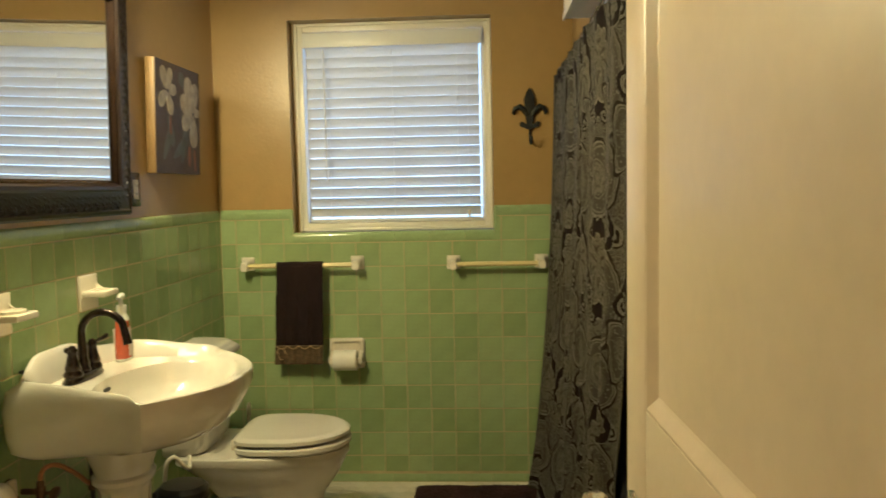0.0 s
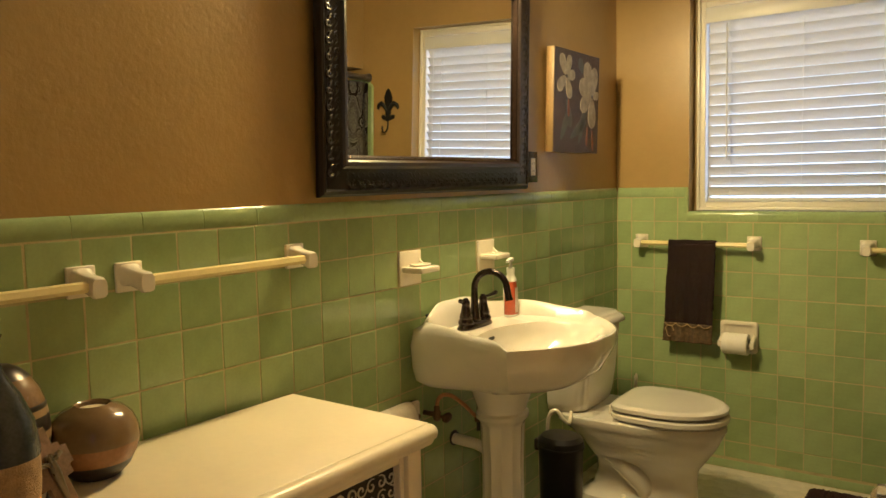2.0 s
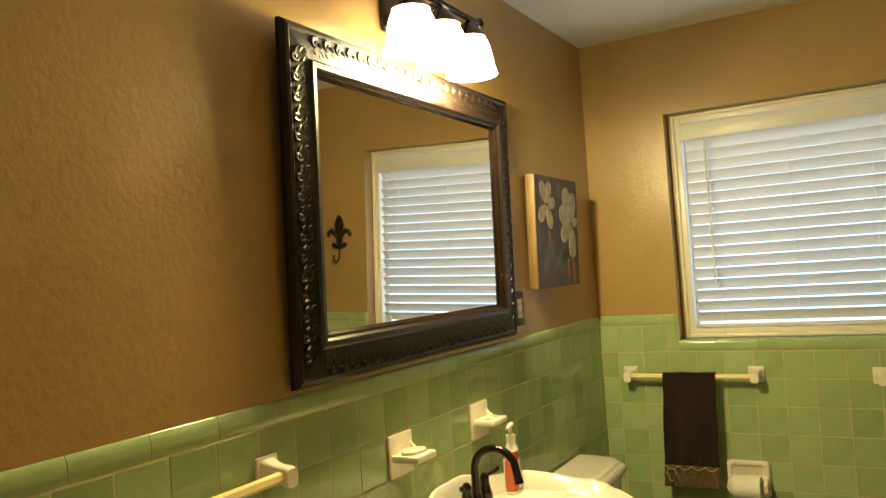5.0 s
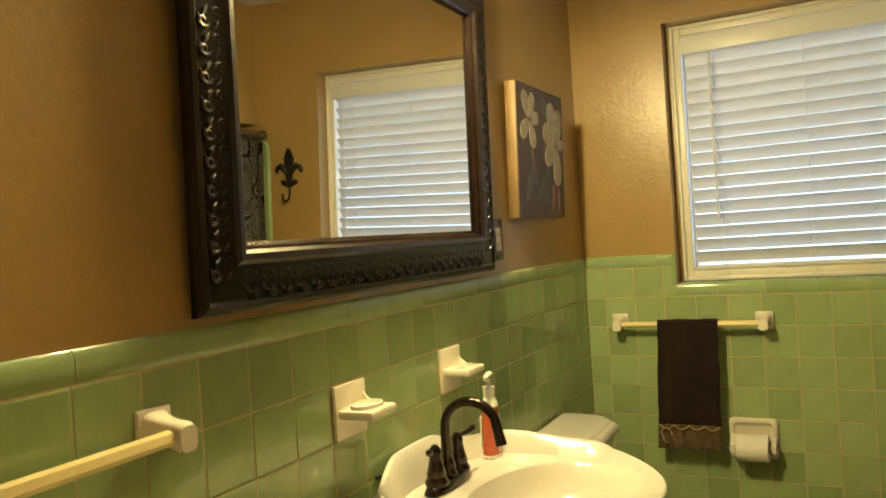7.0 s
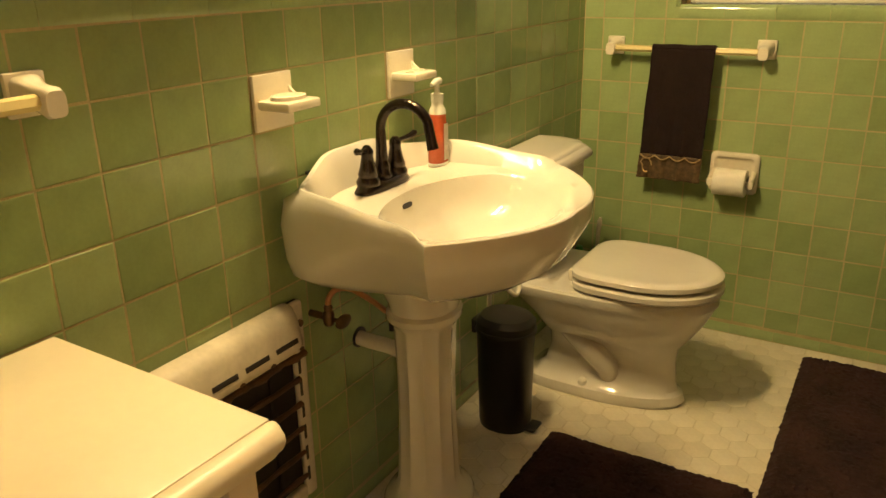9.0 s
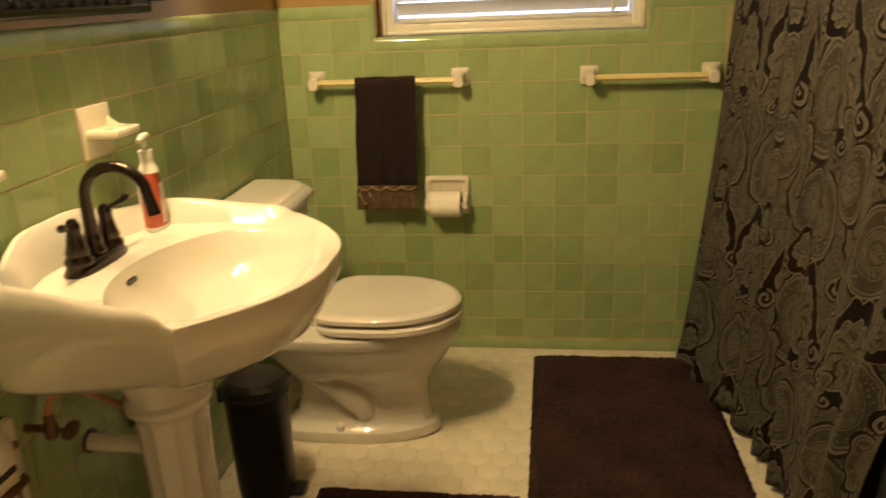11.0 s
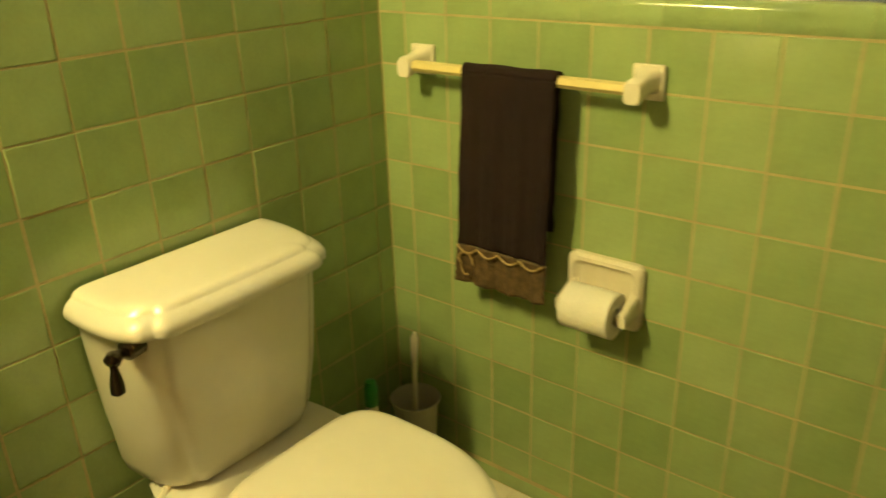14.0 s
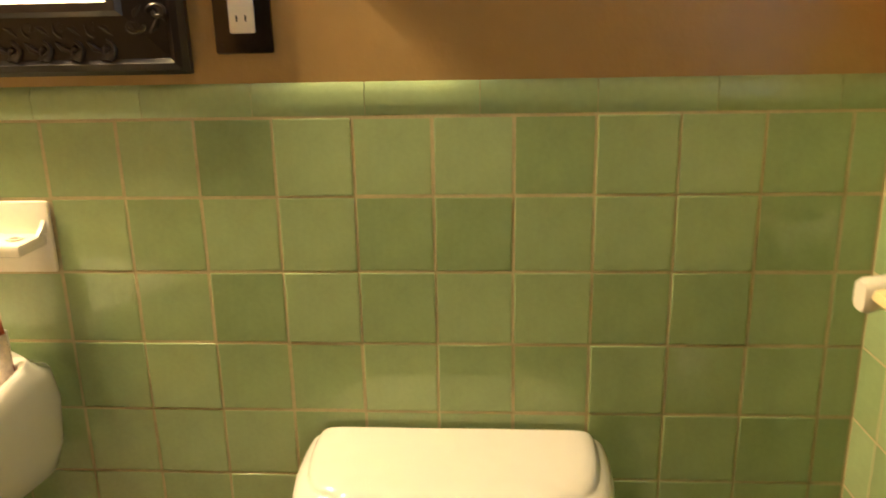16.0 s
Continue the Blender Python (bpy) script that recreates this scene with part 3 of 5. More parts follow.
faucet = thing("faucet", (0.095, -1.417, 0.846), "oil-rubbed bronze gooseneck basin faucet with two levers", "faucet")
bm = loft([[(sx * 0.026 * math.copysign(abs(math.cos(t)) ** 0.7, math.cos(t)), sx * 0.083 * math.copysign(abs(math.sin(t)) ** 0.8, math.sin(t)), z)
            for t in [2 * math.pi * k / 40 for k in range(40)]] for sx, z in ((1.05, 0), (1.08, 0.004), (1.0, 0.012), (0.92, 0.018), (0.86, 0.020))])
part("base_plate", bm, BRONZE, faucet)
sp = [(0, 0, 0.015), (0, 0, 0.07), (0, 0, 0.125)] + [(0.062 - 0.062 * math.cos(a), 0, 0.125 + 0.058 * math.sin(a)) for a in [math.pi * k / 14 for k in range(1, 13)]] + [(0.126, 0, 0.112), (0.130, 0, 0.094)]
part("spout", tube(sp, [0.017, 0.013] + [0.0105] * (len(sp) - 4) + [0.011, 0.0125], 18), BRONZE, faucet)
part("spout_collar", lathe([(0.021, 0.018), (0.022, 0.026), (0.017, 0.034), (0.018, 0.044), (0.0135, 0.060)], 24), BRONZE, faucet)
for sy in (-1, 1):
    ho = part("handle_body", lathe([(0.025, 0.016), (0.026, 0.024), (0.020, 0.034), (0.0215, 0.040), (0.0165, 0.056), (0.0125, 0.078), (0.014, 0.084), (0.012, 0.092), (0.006, 0.100), (0.001, 0.101)], 24, (0, sy * 0.052, 0)), BRONZE, faucet)
    part("lever", tube([(0.0, sy * 0.052, 0.090), (0.006, sy * 0.072, 0.092), (0.012, sy * 0.092, 0.095), (0.015, sy * 0.106, 0.099), (0.017, sy * 0.113, 0.101)], [0.005, 0.0045, 0.0060, 0.0075, 0.003], 12), BRONZE, ho)

bottle = thing("soap_bottle", (0.106, -1.202, 0.848), "clear soap pump bottle with orange liquid and label", "soap bottle")
SOAP = mat("orange soap seen through plastic", (0.50, 0.10, 0.035), 0.12, var=0.15, scale=30)
CLEARP = mat("translucent pump plastic", (0.70, 0.70, 0.62), 0.2, var=0.04)
bm = loft([[(sx * 0.020 * math.cos(t), sy * 0.030 * math.copysign(abs(math.sin(t)) ** 0.75, math.sin(t)), z) for t in [2 * math.pi * k / 32 for k in range(32)]]
           for sx, sy, z in ((0.85, 0.9, 0.004), (1, 1, 0.010), (0.97, 0.93, 0.05), (0.9, 0.80, 0.10), (0.85, 0.68, 0.122))])
part("body", bm, SOAP, bottle)
bm = loft([[(sx * 0.0212 * math.cos(t), sy * 0.0312 * math.copysign(abs(math.sin(t)) ** 0.75, math.sin(t)), z) for t in [2 * math.pi * k / 32 for k in range(32)]]
           for sx, sy, z in ((0.9, 0.95, 0.0), (1.02, 1.02, 0.004), (1.0, 1.0, 0.008))])
part("base", bm, CLEARP, bottle)
part("shoulder", lathe([(0.0205, 0.122), (0.019, 0.132), (0.014, 0.142), (0.0135, 0.150)], 24), CLEARP, bottle)
part("collar", lathe([(0.0145, 0.150), (0.0150, 0.168), (0.006, 0.171), (0.005, 0.192)], 20), CLEARP, bottle)
part("pump_head", tube([(0.0, 0.010, 0.196), (0.004, -0.012, 0.197), (0.006, -0.034, 0.192)], [0.008, 0.0075, 0.0045], 12), CLEARP, bottle)
LABELM = mat("pale printed label", (0.62, 0.52, 0.42), 0.35, var=0.3, scale=60, hi=(0.75, 0.68, 0.58))
part("back_label", box(-0.0202, -0.0190, -0.017, 0.017, 0.025, 0.098, 0.002), PAPER, bottle, "pale back label")
part("label", loft([[(0.0206 * math.cos(a), 0.0306 * math.copysign(abs(math.sin(a)) ** 0.75, math.sin(a)) * (1 - 0.12 * (z - 0.012) / 0.09), z) for a in [radians(-8 + 104 * k / 16) for k in range(17)]] for z in (0.014, 0.05, 0.10)], False, False, closed=False), LABELM, bottle, "pale printed label")

# supply valve and pipes under the basin
valve = thing("supply_valve", (0.0, -1.576, 0.588), "dull brass shut-off valve with bent copper supply pipe", "valve")
part("stub", tube([(0.0, 0, 0), (0.050, 0, 0)], 0.008, 12), BRASS, valve)
part("valve_body", lathe([(0.006, -0.020), (0.011, -0.016), (0.013, -0.006), (0.013, 0.010), (0.009, 0.016), (0.010, 0.024), (0.007, 0.030)], 16, (0.050, 0, 0)), BRASS, valve)
part("valve_stem", tube([(0.055, 0, -0.004), (0.074, 0.010, -0.008)], 0.005, 10), BRASS, valve)
part("valve_handle", loft([[(0.074 + dx, 0.012 + r * 0.024 * math.cos(t), -0.008 + r * 0.015 * math.sin(t)) for t in [2 * math.pi * k / 18 for k in range(18)]] for dx, r in ((0, 0.8), (0.003, 1), (0.009, 1), (0.012, 0.75))]), BRASS, valve)
part("supply_pipe", tube(curve_points([(0.050, 0, 0.026), (0.051, 0.006, 0.046), (0.058, 0.024, 0.058), (0.072, 0.055, 0.049), (0.090, 0.100, 0.010), (0.100, 0.142, -0.032), (0.104, 0.160, -0.040)]), 0.0066, 10), COPPER, valve)
shank = thing("faucet_shank", (0.106, -1.424, 0.505), "dark threaded faucet shank with its nut under the basin", "pipe")
part("shank", tube([(0, 0, 0.0), (0, 0, 0.185)], 0.0065, 12), BLACK, shank)
part("nut", lathe([(0.012, 0.030), (0.014, 0.034), (0.014, 0.052), (0.012, 0.056)], 6), BRASS, shank)
drainp = thing("drain_pipe", (0.0, -1.412, 0.424), "white plastic drain pipe from the wall", "pipe")
part("pipe", tube(curve_points([(0.0, 0, 0.032), (0.045, 0.0, 0.030), (0.085, 0.012, 0.022), (0.112, 0.036, -0.006), (0.118, 0.046, -0.050)]), 0.0185, 14), CERAMIC_OLD, drainp)
nut = part("slip_nut", lathe([(0.021, -0.012), (0.0235, -0.009), (0.0235, 0.009), (0.021, 0.012)], 8, (0.117, 0.044, -0.036)), CERAMIC_OLD, drainp)
# no hole is cut: a black disc gives the gap its shade
part("wall_gap", tube([(0.0005, 0, 0.034), (0.0025, 0, 0.034)], 0.026, 18), BLACK, drainp, "black disc painting the shade of the gap round the pipe")

wscrew = thing("wall_screw", (0.0, -1.554, 0.896), "small black screw fixed in the green tiles", "screw")
part("screw_head", tube([(0.0, 0, 0), (0.005, 0, 0), (0.009, 0, 0.0), (0.0105, 0, 0)], [0.004, 0.0045, 0.0065, 0.003], 12), BLACK, wscrew)

# ---- toilet ----
toilet = thing("toilet", (0.0, -0.572, 0), "white ceramic two-piece toilet with closed lid", "toilet")


def sup(x0, x1, w, z, q=4.0, n=56, bulge=0.0):
    """A soft rectangle; the front side may bulge."""
    out = []
    for i in range(n):
        a = 2 * math.pi * i / n
        c, s = math.cos(a), math.sin(a)
        r = (abs(c) ** q + abs(s) ** q) ** (-1 / q)
        x = (x0 + x1) / 2 + r * c * (x1 - x0) / 2
        y = r * s * w / 2
        if c > 0:
            x += bulge * (1 - min(1, abs(y) / (w / 2)) ** 2)
        out.append((x, y, z))
    return out


def ogee(ins, z, drop=0.0, bow=0.003):
    """Plan of tank and lid: a straight front, a cove and a rounded shoulder at each front corner."""
    half = [(0.204 + bow, 0.0), (0.204 + bow * 0.6, 0.09), (0.204, 0.150), (0.203, 0.160), (0.199, 0.167), (0.193, 0.171), (0.1885, 0.1755), (0.187, 0.182), (0.184, 0.190), (0.176, 0.199),
            (0.162, 0.208), (0.140, 0.2155), (0.10, 0.2215), (0.05, 0.223), (0.010, 0.221)]
    pts = [(max(0.010, x - ins), max(0.0, y - ins * 0.95), z) for x, y in half]
    return [(x, -y, zz) for x, y, zz in pts[:0:-1]] + pts


part("tank", loft([ogee(0.062, 0.3785), ogee(0.050, 0.392), ogee(0.042, 0.42), ogee(0.030, 0.52), ogee(0.022, 0.64), ogee(0.019, 0.712)]), CERAMIC, toilet)
part("tank_lid", loft([ogee(0.012, 0.7125), ogee(0.003, 0.714), ogee(0.0, 0.719), ogee(0.0, 0.727), ogee(0.002, 0.733), ogee(0.007, 0.740), ogee(0.013, 0.745), ogee(0.0175, 0.7475), ogee(0.019, 0.7485),
                       ogee(0.0205, 0.7515), ogee(0.024, 0.7555), ogee(0.030, 0.7585), ogee(0.040, 0.7605), ogee(0.060, 0.7615)]), CERAMIC, toilet)
fh = part("flush_handle", tube([(0.150, -0.178, 0.700), (0.156, -0.204, 0.700), (0.160, -0.210, 0.701), (0.168, -0.223, 0.706), (0.176, -0.234, 0.709), (0.182, -0.241, 0.708), (0.185, -0.245, 0.705)],
                               [0.017, 0.0165, 0.0095, 0.0085, 0.0125, 0.0125, 0.006], 16), BRONZE, toilet, "bronze flush lever")
part("lever", tube([(0.179, -0.238, 0.706), (0.180, -0.239, 0.692), (0.181, -0.240, 0.682), (0.182, -0.241, 0.668), (0.183, -0.242, 0.656), (0.183, -0.242, 0.651)], [0.006, 0.0062, 0.0085, 0.0108, 0.0108, 0.004], 14), BRONZE, fh)


def oval(xb, xf, w, z, n=64, egg=0.18, squareback=0.0):
    out = []
    cx = xb + (xf - xb) * 0.45
    for i in range(n):
        a = 2 * math.pi * i / n
        c, s = math.cos(a), math.sin(a)
        if c >= 0:
            x, y = cx + (xf - cx) * c, w / 2 * s
        else:
            q = 2 + squareback
            r = (abs(c) ** q + abs(s) ** q) ** (-1 / q)
            x, y = cx + (cx - xb) * c * r, w / 2 * s * r
        out.append((x, y, z))
    return out


bowl = part("bowl", loft([oval(0.095, 0.590, 0.232, 0.0, squareback=3), oval(0.090, 0.598, 0.242, 0.012, squareback=3), oval(0.095, 0.590, 0.234, 0.036, squareback=3),
                          oval(0.115, 0.574, 0.196, 0.046, squareback=3), oval(0.150, 0.566, 0.158, 0.075, squareback=3), oval(0.165, 0.560, 0.142, 0.14, squareback=3),
                          oval(0.160, 0.566, 0.176, 0.185, squareback=2), oval(0.140, 0.596, 0.262, 0.225, squareback=2), oval(0.110, 0.630, 0.325, 0.275, squareback=2),
                          oval(0.07, 0.652, 0.350, 0.318, squareback=3), oval(0.040, 0.660, 0.360, 0.338, squareback=4), oval(0.033, 0.668, 0.371, 0.348, squareback=5),
                          oval(0.033, 0.668, 0.371, 0.372, squareback=5), oval(0.04, 0.658, 0.360, 0.379, squareback=5)]), CERAMIC, toilet)
part("trapway", tube(curve_points([(0.15, -0.055, 0.30), (0.23, -0.072, 0.235), (0.31, -0.076, 0.17), (0.365, -0.066, 0.11), (0.37, -0.050, 0.05)]), [0.030 + 0.014 * math.sin(math.pi * q / 32) for q in range(33)], 16), CERAMIC, bowl)
part("seat", loft([oval(0.270, 0.660, 0.340, 0.380, squareback=3), oval(0.262, 0.670, 0.356, 0.384, squareback=3), oval(0.256, 0.677, 0.368, 0.390, squareback=3), oval(0.256, 0.677, 0.368, 0.404, squareback=3), oval(0.264, 0.668, 0.352, 0.410, squareback=3), oval(0.285, 0.645, 0.320, 0.411, squareback=3)]), CERAMIC, toilet, "white toilet seat ring")
part("seat_lid", loft([oval(0.285, 0.640, 0.315, 0.412, squareback=3), oval(0.264, 0.662, 0.346, 0.4165, squareback=3), oval(0.254, 0.673, 0.364, 0.423, squareback=3), oval(0.254, 0.673, 0.364, 0.436, squareback=3), oval(0.262, 0.664, 0.350, 0.443, squareback=3), oval(0.272, 0.652, 0.332, 0.4455, squareback=3), oval(0.288, 0.632, 0.302, 0.4445, squareback=3), oval(0.33, 0.58, 0.2, 0.446, squareback=3)]), CERAMIC, toilet, "closed white lid")
for sy in (-1, 1):
    part("seat_hinge", box(0.235, 0.268, sy * 0.078 - 0.016, sy * 0.078 + 0.016, 0.3785, 0.418, 0.006), CERAMIC_OLD, toilet)
    part("bolt_cap", lathe([(0.014, 0), (0.014, 0.014), (0.009, 0.020), (0.001, 0.021)], 14, (0.30, sy * 0.098, 0.040)), CERAMIC, toilet)
tsup = thing("toilet_supply", (0.0, -0.80, 0.20), "white toilet supply hose with a dark valve", "valve")
part("stub", tube([(0, 0, 0), (0.05, 0, 0)], 0.009, 12), BRASS, tsup)
part("valve_handle", lathe([(0.017, 0), (0.018, 0.016), (0.012, 0.02)], 12, (0.055, 0, -0.01)), BRASS, tsup)
part("hose", tube(curve_points([(0.055, 0, 0.01), (0.050, -0.030, 0.10), (0.070, -0.058, 0.195), (0.100, -0.055, 0.222), (0.125, -0.034, 0.180), (0.128, 0.0, 0.163), (0.112, 0.050, 0.176), (0.095, 0.085, 0.186)]), 0.0075, 10), CERAMIC_OLD, tsup)

# ---- bin, brush ----
bin_ = thing("pedal_bin", (0.156, -0.930, 0), "slim black plastic pedal bin", "bin")
part("bin_body", loft([sup(-0.075, 0.075, 0.130, 0.0, 2.2), sup(-0.078, 0.078, 0.136, 0.02, 2.2), sup(-0.084, 0.084, 0.150, 0.315, 2.2)]), BLACK, bin_)
part("bin_lid", loft([sup(-0.086, 0.086, 0.155, 0.317, 2.2), sup(-0.086, 0.086, 0.155, 0.340, 2.2), sup(-0.072, 0.072, 0.13, 0.356, 2.2), sup(-0.04, 0.04, 0.07, 0.361, 2.2)]), BLACK, bin_)
part("lid_rim", loft([sup(-0.088, 0.088, 0.158, 0.308, 2.2), sup(-0.089, 0.089, 0.160, 0.314, 2.2), sup(-0.088, 0.088, 0.158, 0.319, 2.2)]), BLACK, bin_)
part("hinge", box(-0.096, -0.080, -0.035, 0.035, 0.29, 0.335, 0.005), BLACK, bin_)
part("pedal", box(0.076, 0.108, -0.03, 0.03, 0.008, 0.018, 0.004), BLACK, bin_)

BRUSHP = mat("cloudy grey plastic", (0.40, 0.37, 0.29), 0.4, var=0.08)
brush = thing("toilet_brush", (0.115, -0.075, 0), "toilet brush standing in a grey plastic canister", "toilet brush")
part("canister", lathe([(0.030, 0.0), (0.046, 0.002), (0.050, 0.04), (0.048, 0.10), (0.054, 0.19), (0.062, 0.215), (0.060, 0.218), (0.052, 0.19), (0.045, 0.10), (0.040, 0.02)], 28), BRUSHP, brush)
part("handle", tube([(0, 0, 0.08), (0.0, 0, 0.24), (0.004, -0.002, 0.33), (0.008, -0.002, 0.385), (0.010, -0.002, 0.40)], [0.007, 0.006, 0.008, 0.010, 0.004], 12), CERAMIC_OLD, brush)
GREENP = mat("bright green plastic", (0.03, 0.24, 0.03), 0.3, var=0.08)
cleaner = thing("cleaner_bottle", (0.095, -0.205, 0), "white cleaner bottle with a green cap", "bottle")
part("bottle", lathe([(0.030, 0), (0.035, 0.005), (0.035, 0.17), (0.028, 0.205), (0.015, 0.235), (0.014, 0.262)], 20), CERAMIC_OLD, cleaner)
part("cap", lathe([(0.0165, 0.26), (0.0165, 0.305), (0.012, 0.322), (0.002, 0.326)], 16), GREENP, cleaner, "bright green cap")

# ---- wall heater ----
heater = thing("wall_heater", (0.0, -1.846, 0.165), "old white enamelled wall heater with a chipped hood", "heater")
HW, HT, HH = 0.224, 0.482, 0.194
RUSTY = mat("rusted heater iron", (0.105, 0.052, 0.022), 0.6, metal=0.3, var=0.6, scale=26, bump=0.4, bscale=160, hi=(0.24, 0.15, 0.07))
# flat near-black plate in place of a hollow cavity
part("back_plate", box(0.001, 0.005, -HW + 0.004, HW - 0.004, 0.004, HT - 0.006), HEATER_DARK, heater, "near-black plate that stands for the cavity", smooth=False)
for sy in (-1, 1):
    fl = part("side_flange", box(0.004, 0.022, min(sy * HW, sy * (HW - 0.034)), max(sy * HW, sy * (HW - 0.034)), 0.0, HT - 0.004, 0.008, 3), ENAMEL, heater)
    for k in range(6):
        # thin black bars on the flange paint the shade of its openings
        part("side_slot", box(0.0212, 0.0226, sy * (HW - 0.027) - 0.0035, sy * (HW - 0.027) + 0.0035, 0.045 + k * 0.054, 0.080 + k * 0.054), BLACK, fl, smooth=False)
part("bottom_rail", box(0.004, 0.022, -HW + 0.034, HW - 0.034, 0.0, 0.034, 0.005, 3), ENAMEL, heater)
hood = [(0.003, HT), (0.018, HT - 0.001), (0.031, HT - 0.005), (0.042, HT - 0.014), (0.049, HT - 0.028), (0.054, HT - 0.050), (0.059, HT - 0.074), (0.060, HT - 0.084), (0.057, HT - 0.089),
        (0.051, HT - 0.087), (0.046, HT - 0.066), (0.040, HT - 0.036), (0.026, HT - 0.014), (0.003, HT - 0.010)]
ends = [(s_ * (HH - e), f) for s_, seq in ((-1, ((0, 0.30), (0.004, 0.62), (0.012, 0.86), (0.026, 0.98), (0.045, 1.0), (0.10, 1.0))), (1, ((0.10, 1.0), (0.045, 1.0), (0.026, 0.98), (0.012, 0.86), (0.004, 0.62), (0, 0.30)))) for e, f in seq]
hoodp = part("hood", loft([[(0.003 + (x - 0.003) * f, y, HT - (HT - z) * (0.75 + 0.25 * f) - 0.010 * (1 - f)) for x, z in hood] for y, f in ends]), ENAMEL, heater, "white enamelled hood")
for k in range(4):
    y = -HH + 0.040 + k * 0.084
    # raised dark bars: the shade inside the hood openings, put into colour
    sl = part("hood_slot", box(-0.0016, 0.0016, y, y + 0.064, -0.0055, 0.0055, 0.001), HEATER_DARK, hoodp)
    sl.matrix_local = pose(0.0566, 0, HT - 0.064, 0, -11)
    part("chipped_edge", tube([(0.0595, y + 0.064 + 0.002 * q, HT - 0.083 - 0.002 * (q % 3)) for q in range(7)], [0.0015, 0.003, 0.0035, 0.0028, 0.0036, 0.003, 0.0012], 7), RUSTY, hoodp)
lip = [(0.046 + 0.004 * math.sin(q * 0.9), -HW + 0.036 + (2 * HW - 0.072) * q / 24, HT - 0.106 - 0.030 * smoothstep(7, 0, q)) for q in range(25)]
part("burner_lip", tube(lip, [0.008 + 0.002 * math.sin(q * 2.1) for q in range(25)], 8), RUSTY, heater, "rusted burner lip")
for k in range(5):
    z = 0.064 + k * 0.060
    part("grille_bar", tube([(0.024 + 0.002 * math.sin(q + k), -HW + 0.034 + (2 * HW - 0.068) * q / 10, z + 0.002 * math.sin(q * 1.7 + k)) for q in range(11)], [0.0062 + 0.0014 * math.sin(q * 2.3 + k) for q in range(11)], 8), RUSTY, heater)
for y in (-0.115, 0.0, 0.115):
    part("grille_strut", box(0.012, 0.020, y - 0.005, y + 0.005, 0.03, HT - 0.095, 0.002), HEATER_DARK, heater)
for y in (-HW + 0.017, HW - 0.017):
    part("screw", tube([(0.021, y, HT - 0.052), (0.028, y, HT - 0.052), (0.030, y, HT - 0.052)], [0.008, 0.0075, 0.004], 12), RUSTY, heater)

# ---- cabinet with its ornaments ----
cabinet = thing("storage_cabinet", (0.013, -2.636, 0), "cream painted cabinet with scroll-patterned fabric fronts", "cabinet", rz=-1.5)
CB = 0.795
part("cabinet_top", box(0.002, 0.434, -0.475, 0.475, CB - 0.026, CB, 0.004, 2), CABINET, cabinet)
nose = [(0.4352, CB - 0.001), (0.448, CB), (0.458, CB - 0.003), (0.465, CB - 0.010), (0.4665, CB - 0.018), (0.463, CB - 0.026), (0.455, CB - 0.031), (0.452, CB - 0.036), (0.447, CB - 0.044), (0.4352, CB - 0.046)]
part("front_nosing", loft([[(0.4352 + (x - 0.4352) * f, y, CB - 0.022 + (z - CB + 0.022) * (0.8 + 0.2 * f)) for x, z in nose] for y, f in ((-0.475, 0.55), (-0.470, 0.85), (-0.462, 1.0), (0.462, 1.0), (0.470, 0.85), (0.475, 0.55))]), CABINET, cabinet)
part("apron", box(0.02, 0.395, -0.44, 0.44, CB - 0.050, CB - 0.027, 0.003), CABINET, cabinet)
part("body", box(0.02, 0.400, -0.43, 0.43, 0.08, CB - 0.051, 0.003), CABINET, cabinet)
for y in (-0.425, 0.425):
    for x in (0.045, 0.410):
        part("post", box(x - 0.022, x + 0.022, y - 0.022, y + 0.022, 0.0, CB - 0.053, 0.004), CABINET, cabinet)
DARKIN = mat("dark scroll fabric ground", (0.018, 0.014, 0.013), 0.8, var=0.3, scale=30)
SCROLL = mat("cream scroll print", (0.50, 0.45, 0.34), 0.8, var=0.1)
for k, (y0, y1) in enumerate(((-0.39, -0.01), (0.01, 0.39))):
    d = part("cabinet_door", ring(y0, y1, 0.10, CB - 0.050, 0.014, -0.431, -0.408, 0.003), CABINET, cabinet)
    d.data.transform(Matrix.Rotation(radians(90), 4, "Z"))
    part("fabric_panel", box(0.4085, 0.4125, y0 + 0.012, y1 - 0.012, 0.11, CB - 0.062), DARKIN, d, "black fabric with cream scrolls", smooth=False)
    bm = bmesh.new()
    for r in range(19):
        for c in range(12):
            cy, cz = y0 + 0.026 + c * 0.030, 0.130 + r * 0.0318
            sgn = 1 if (r + c) % 2 else -1
            pts = []
            for q in range(14):
                a = 0.55 * q * sgn + r * 1.3 + c
                rad = 0.0158 * (1 - q / 15.5)
                pts.append((0.4132, cy + rad * math.cos(a), cz + rad * math.sin(a)))
            tube(pts, [0.0010 + 0.0016 * math.sin(math.pi * (q + 1) / 15) for q in range(14)], 5, bm=bm)
    part("scroll_print", bm, SCROLL, d, "cream scrolls printed on black cloth")

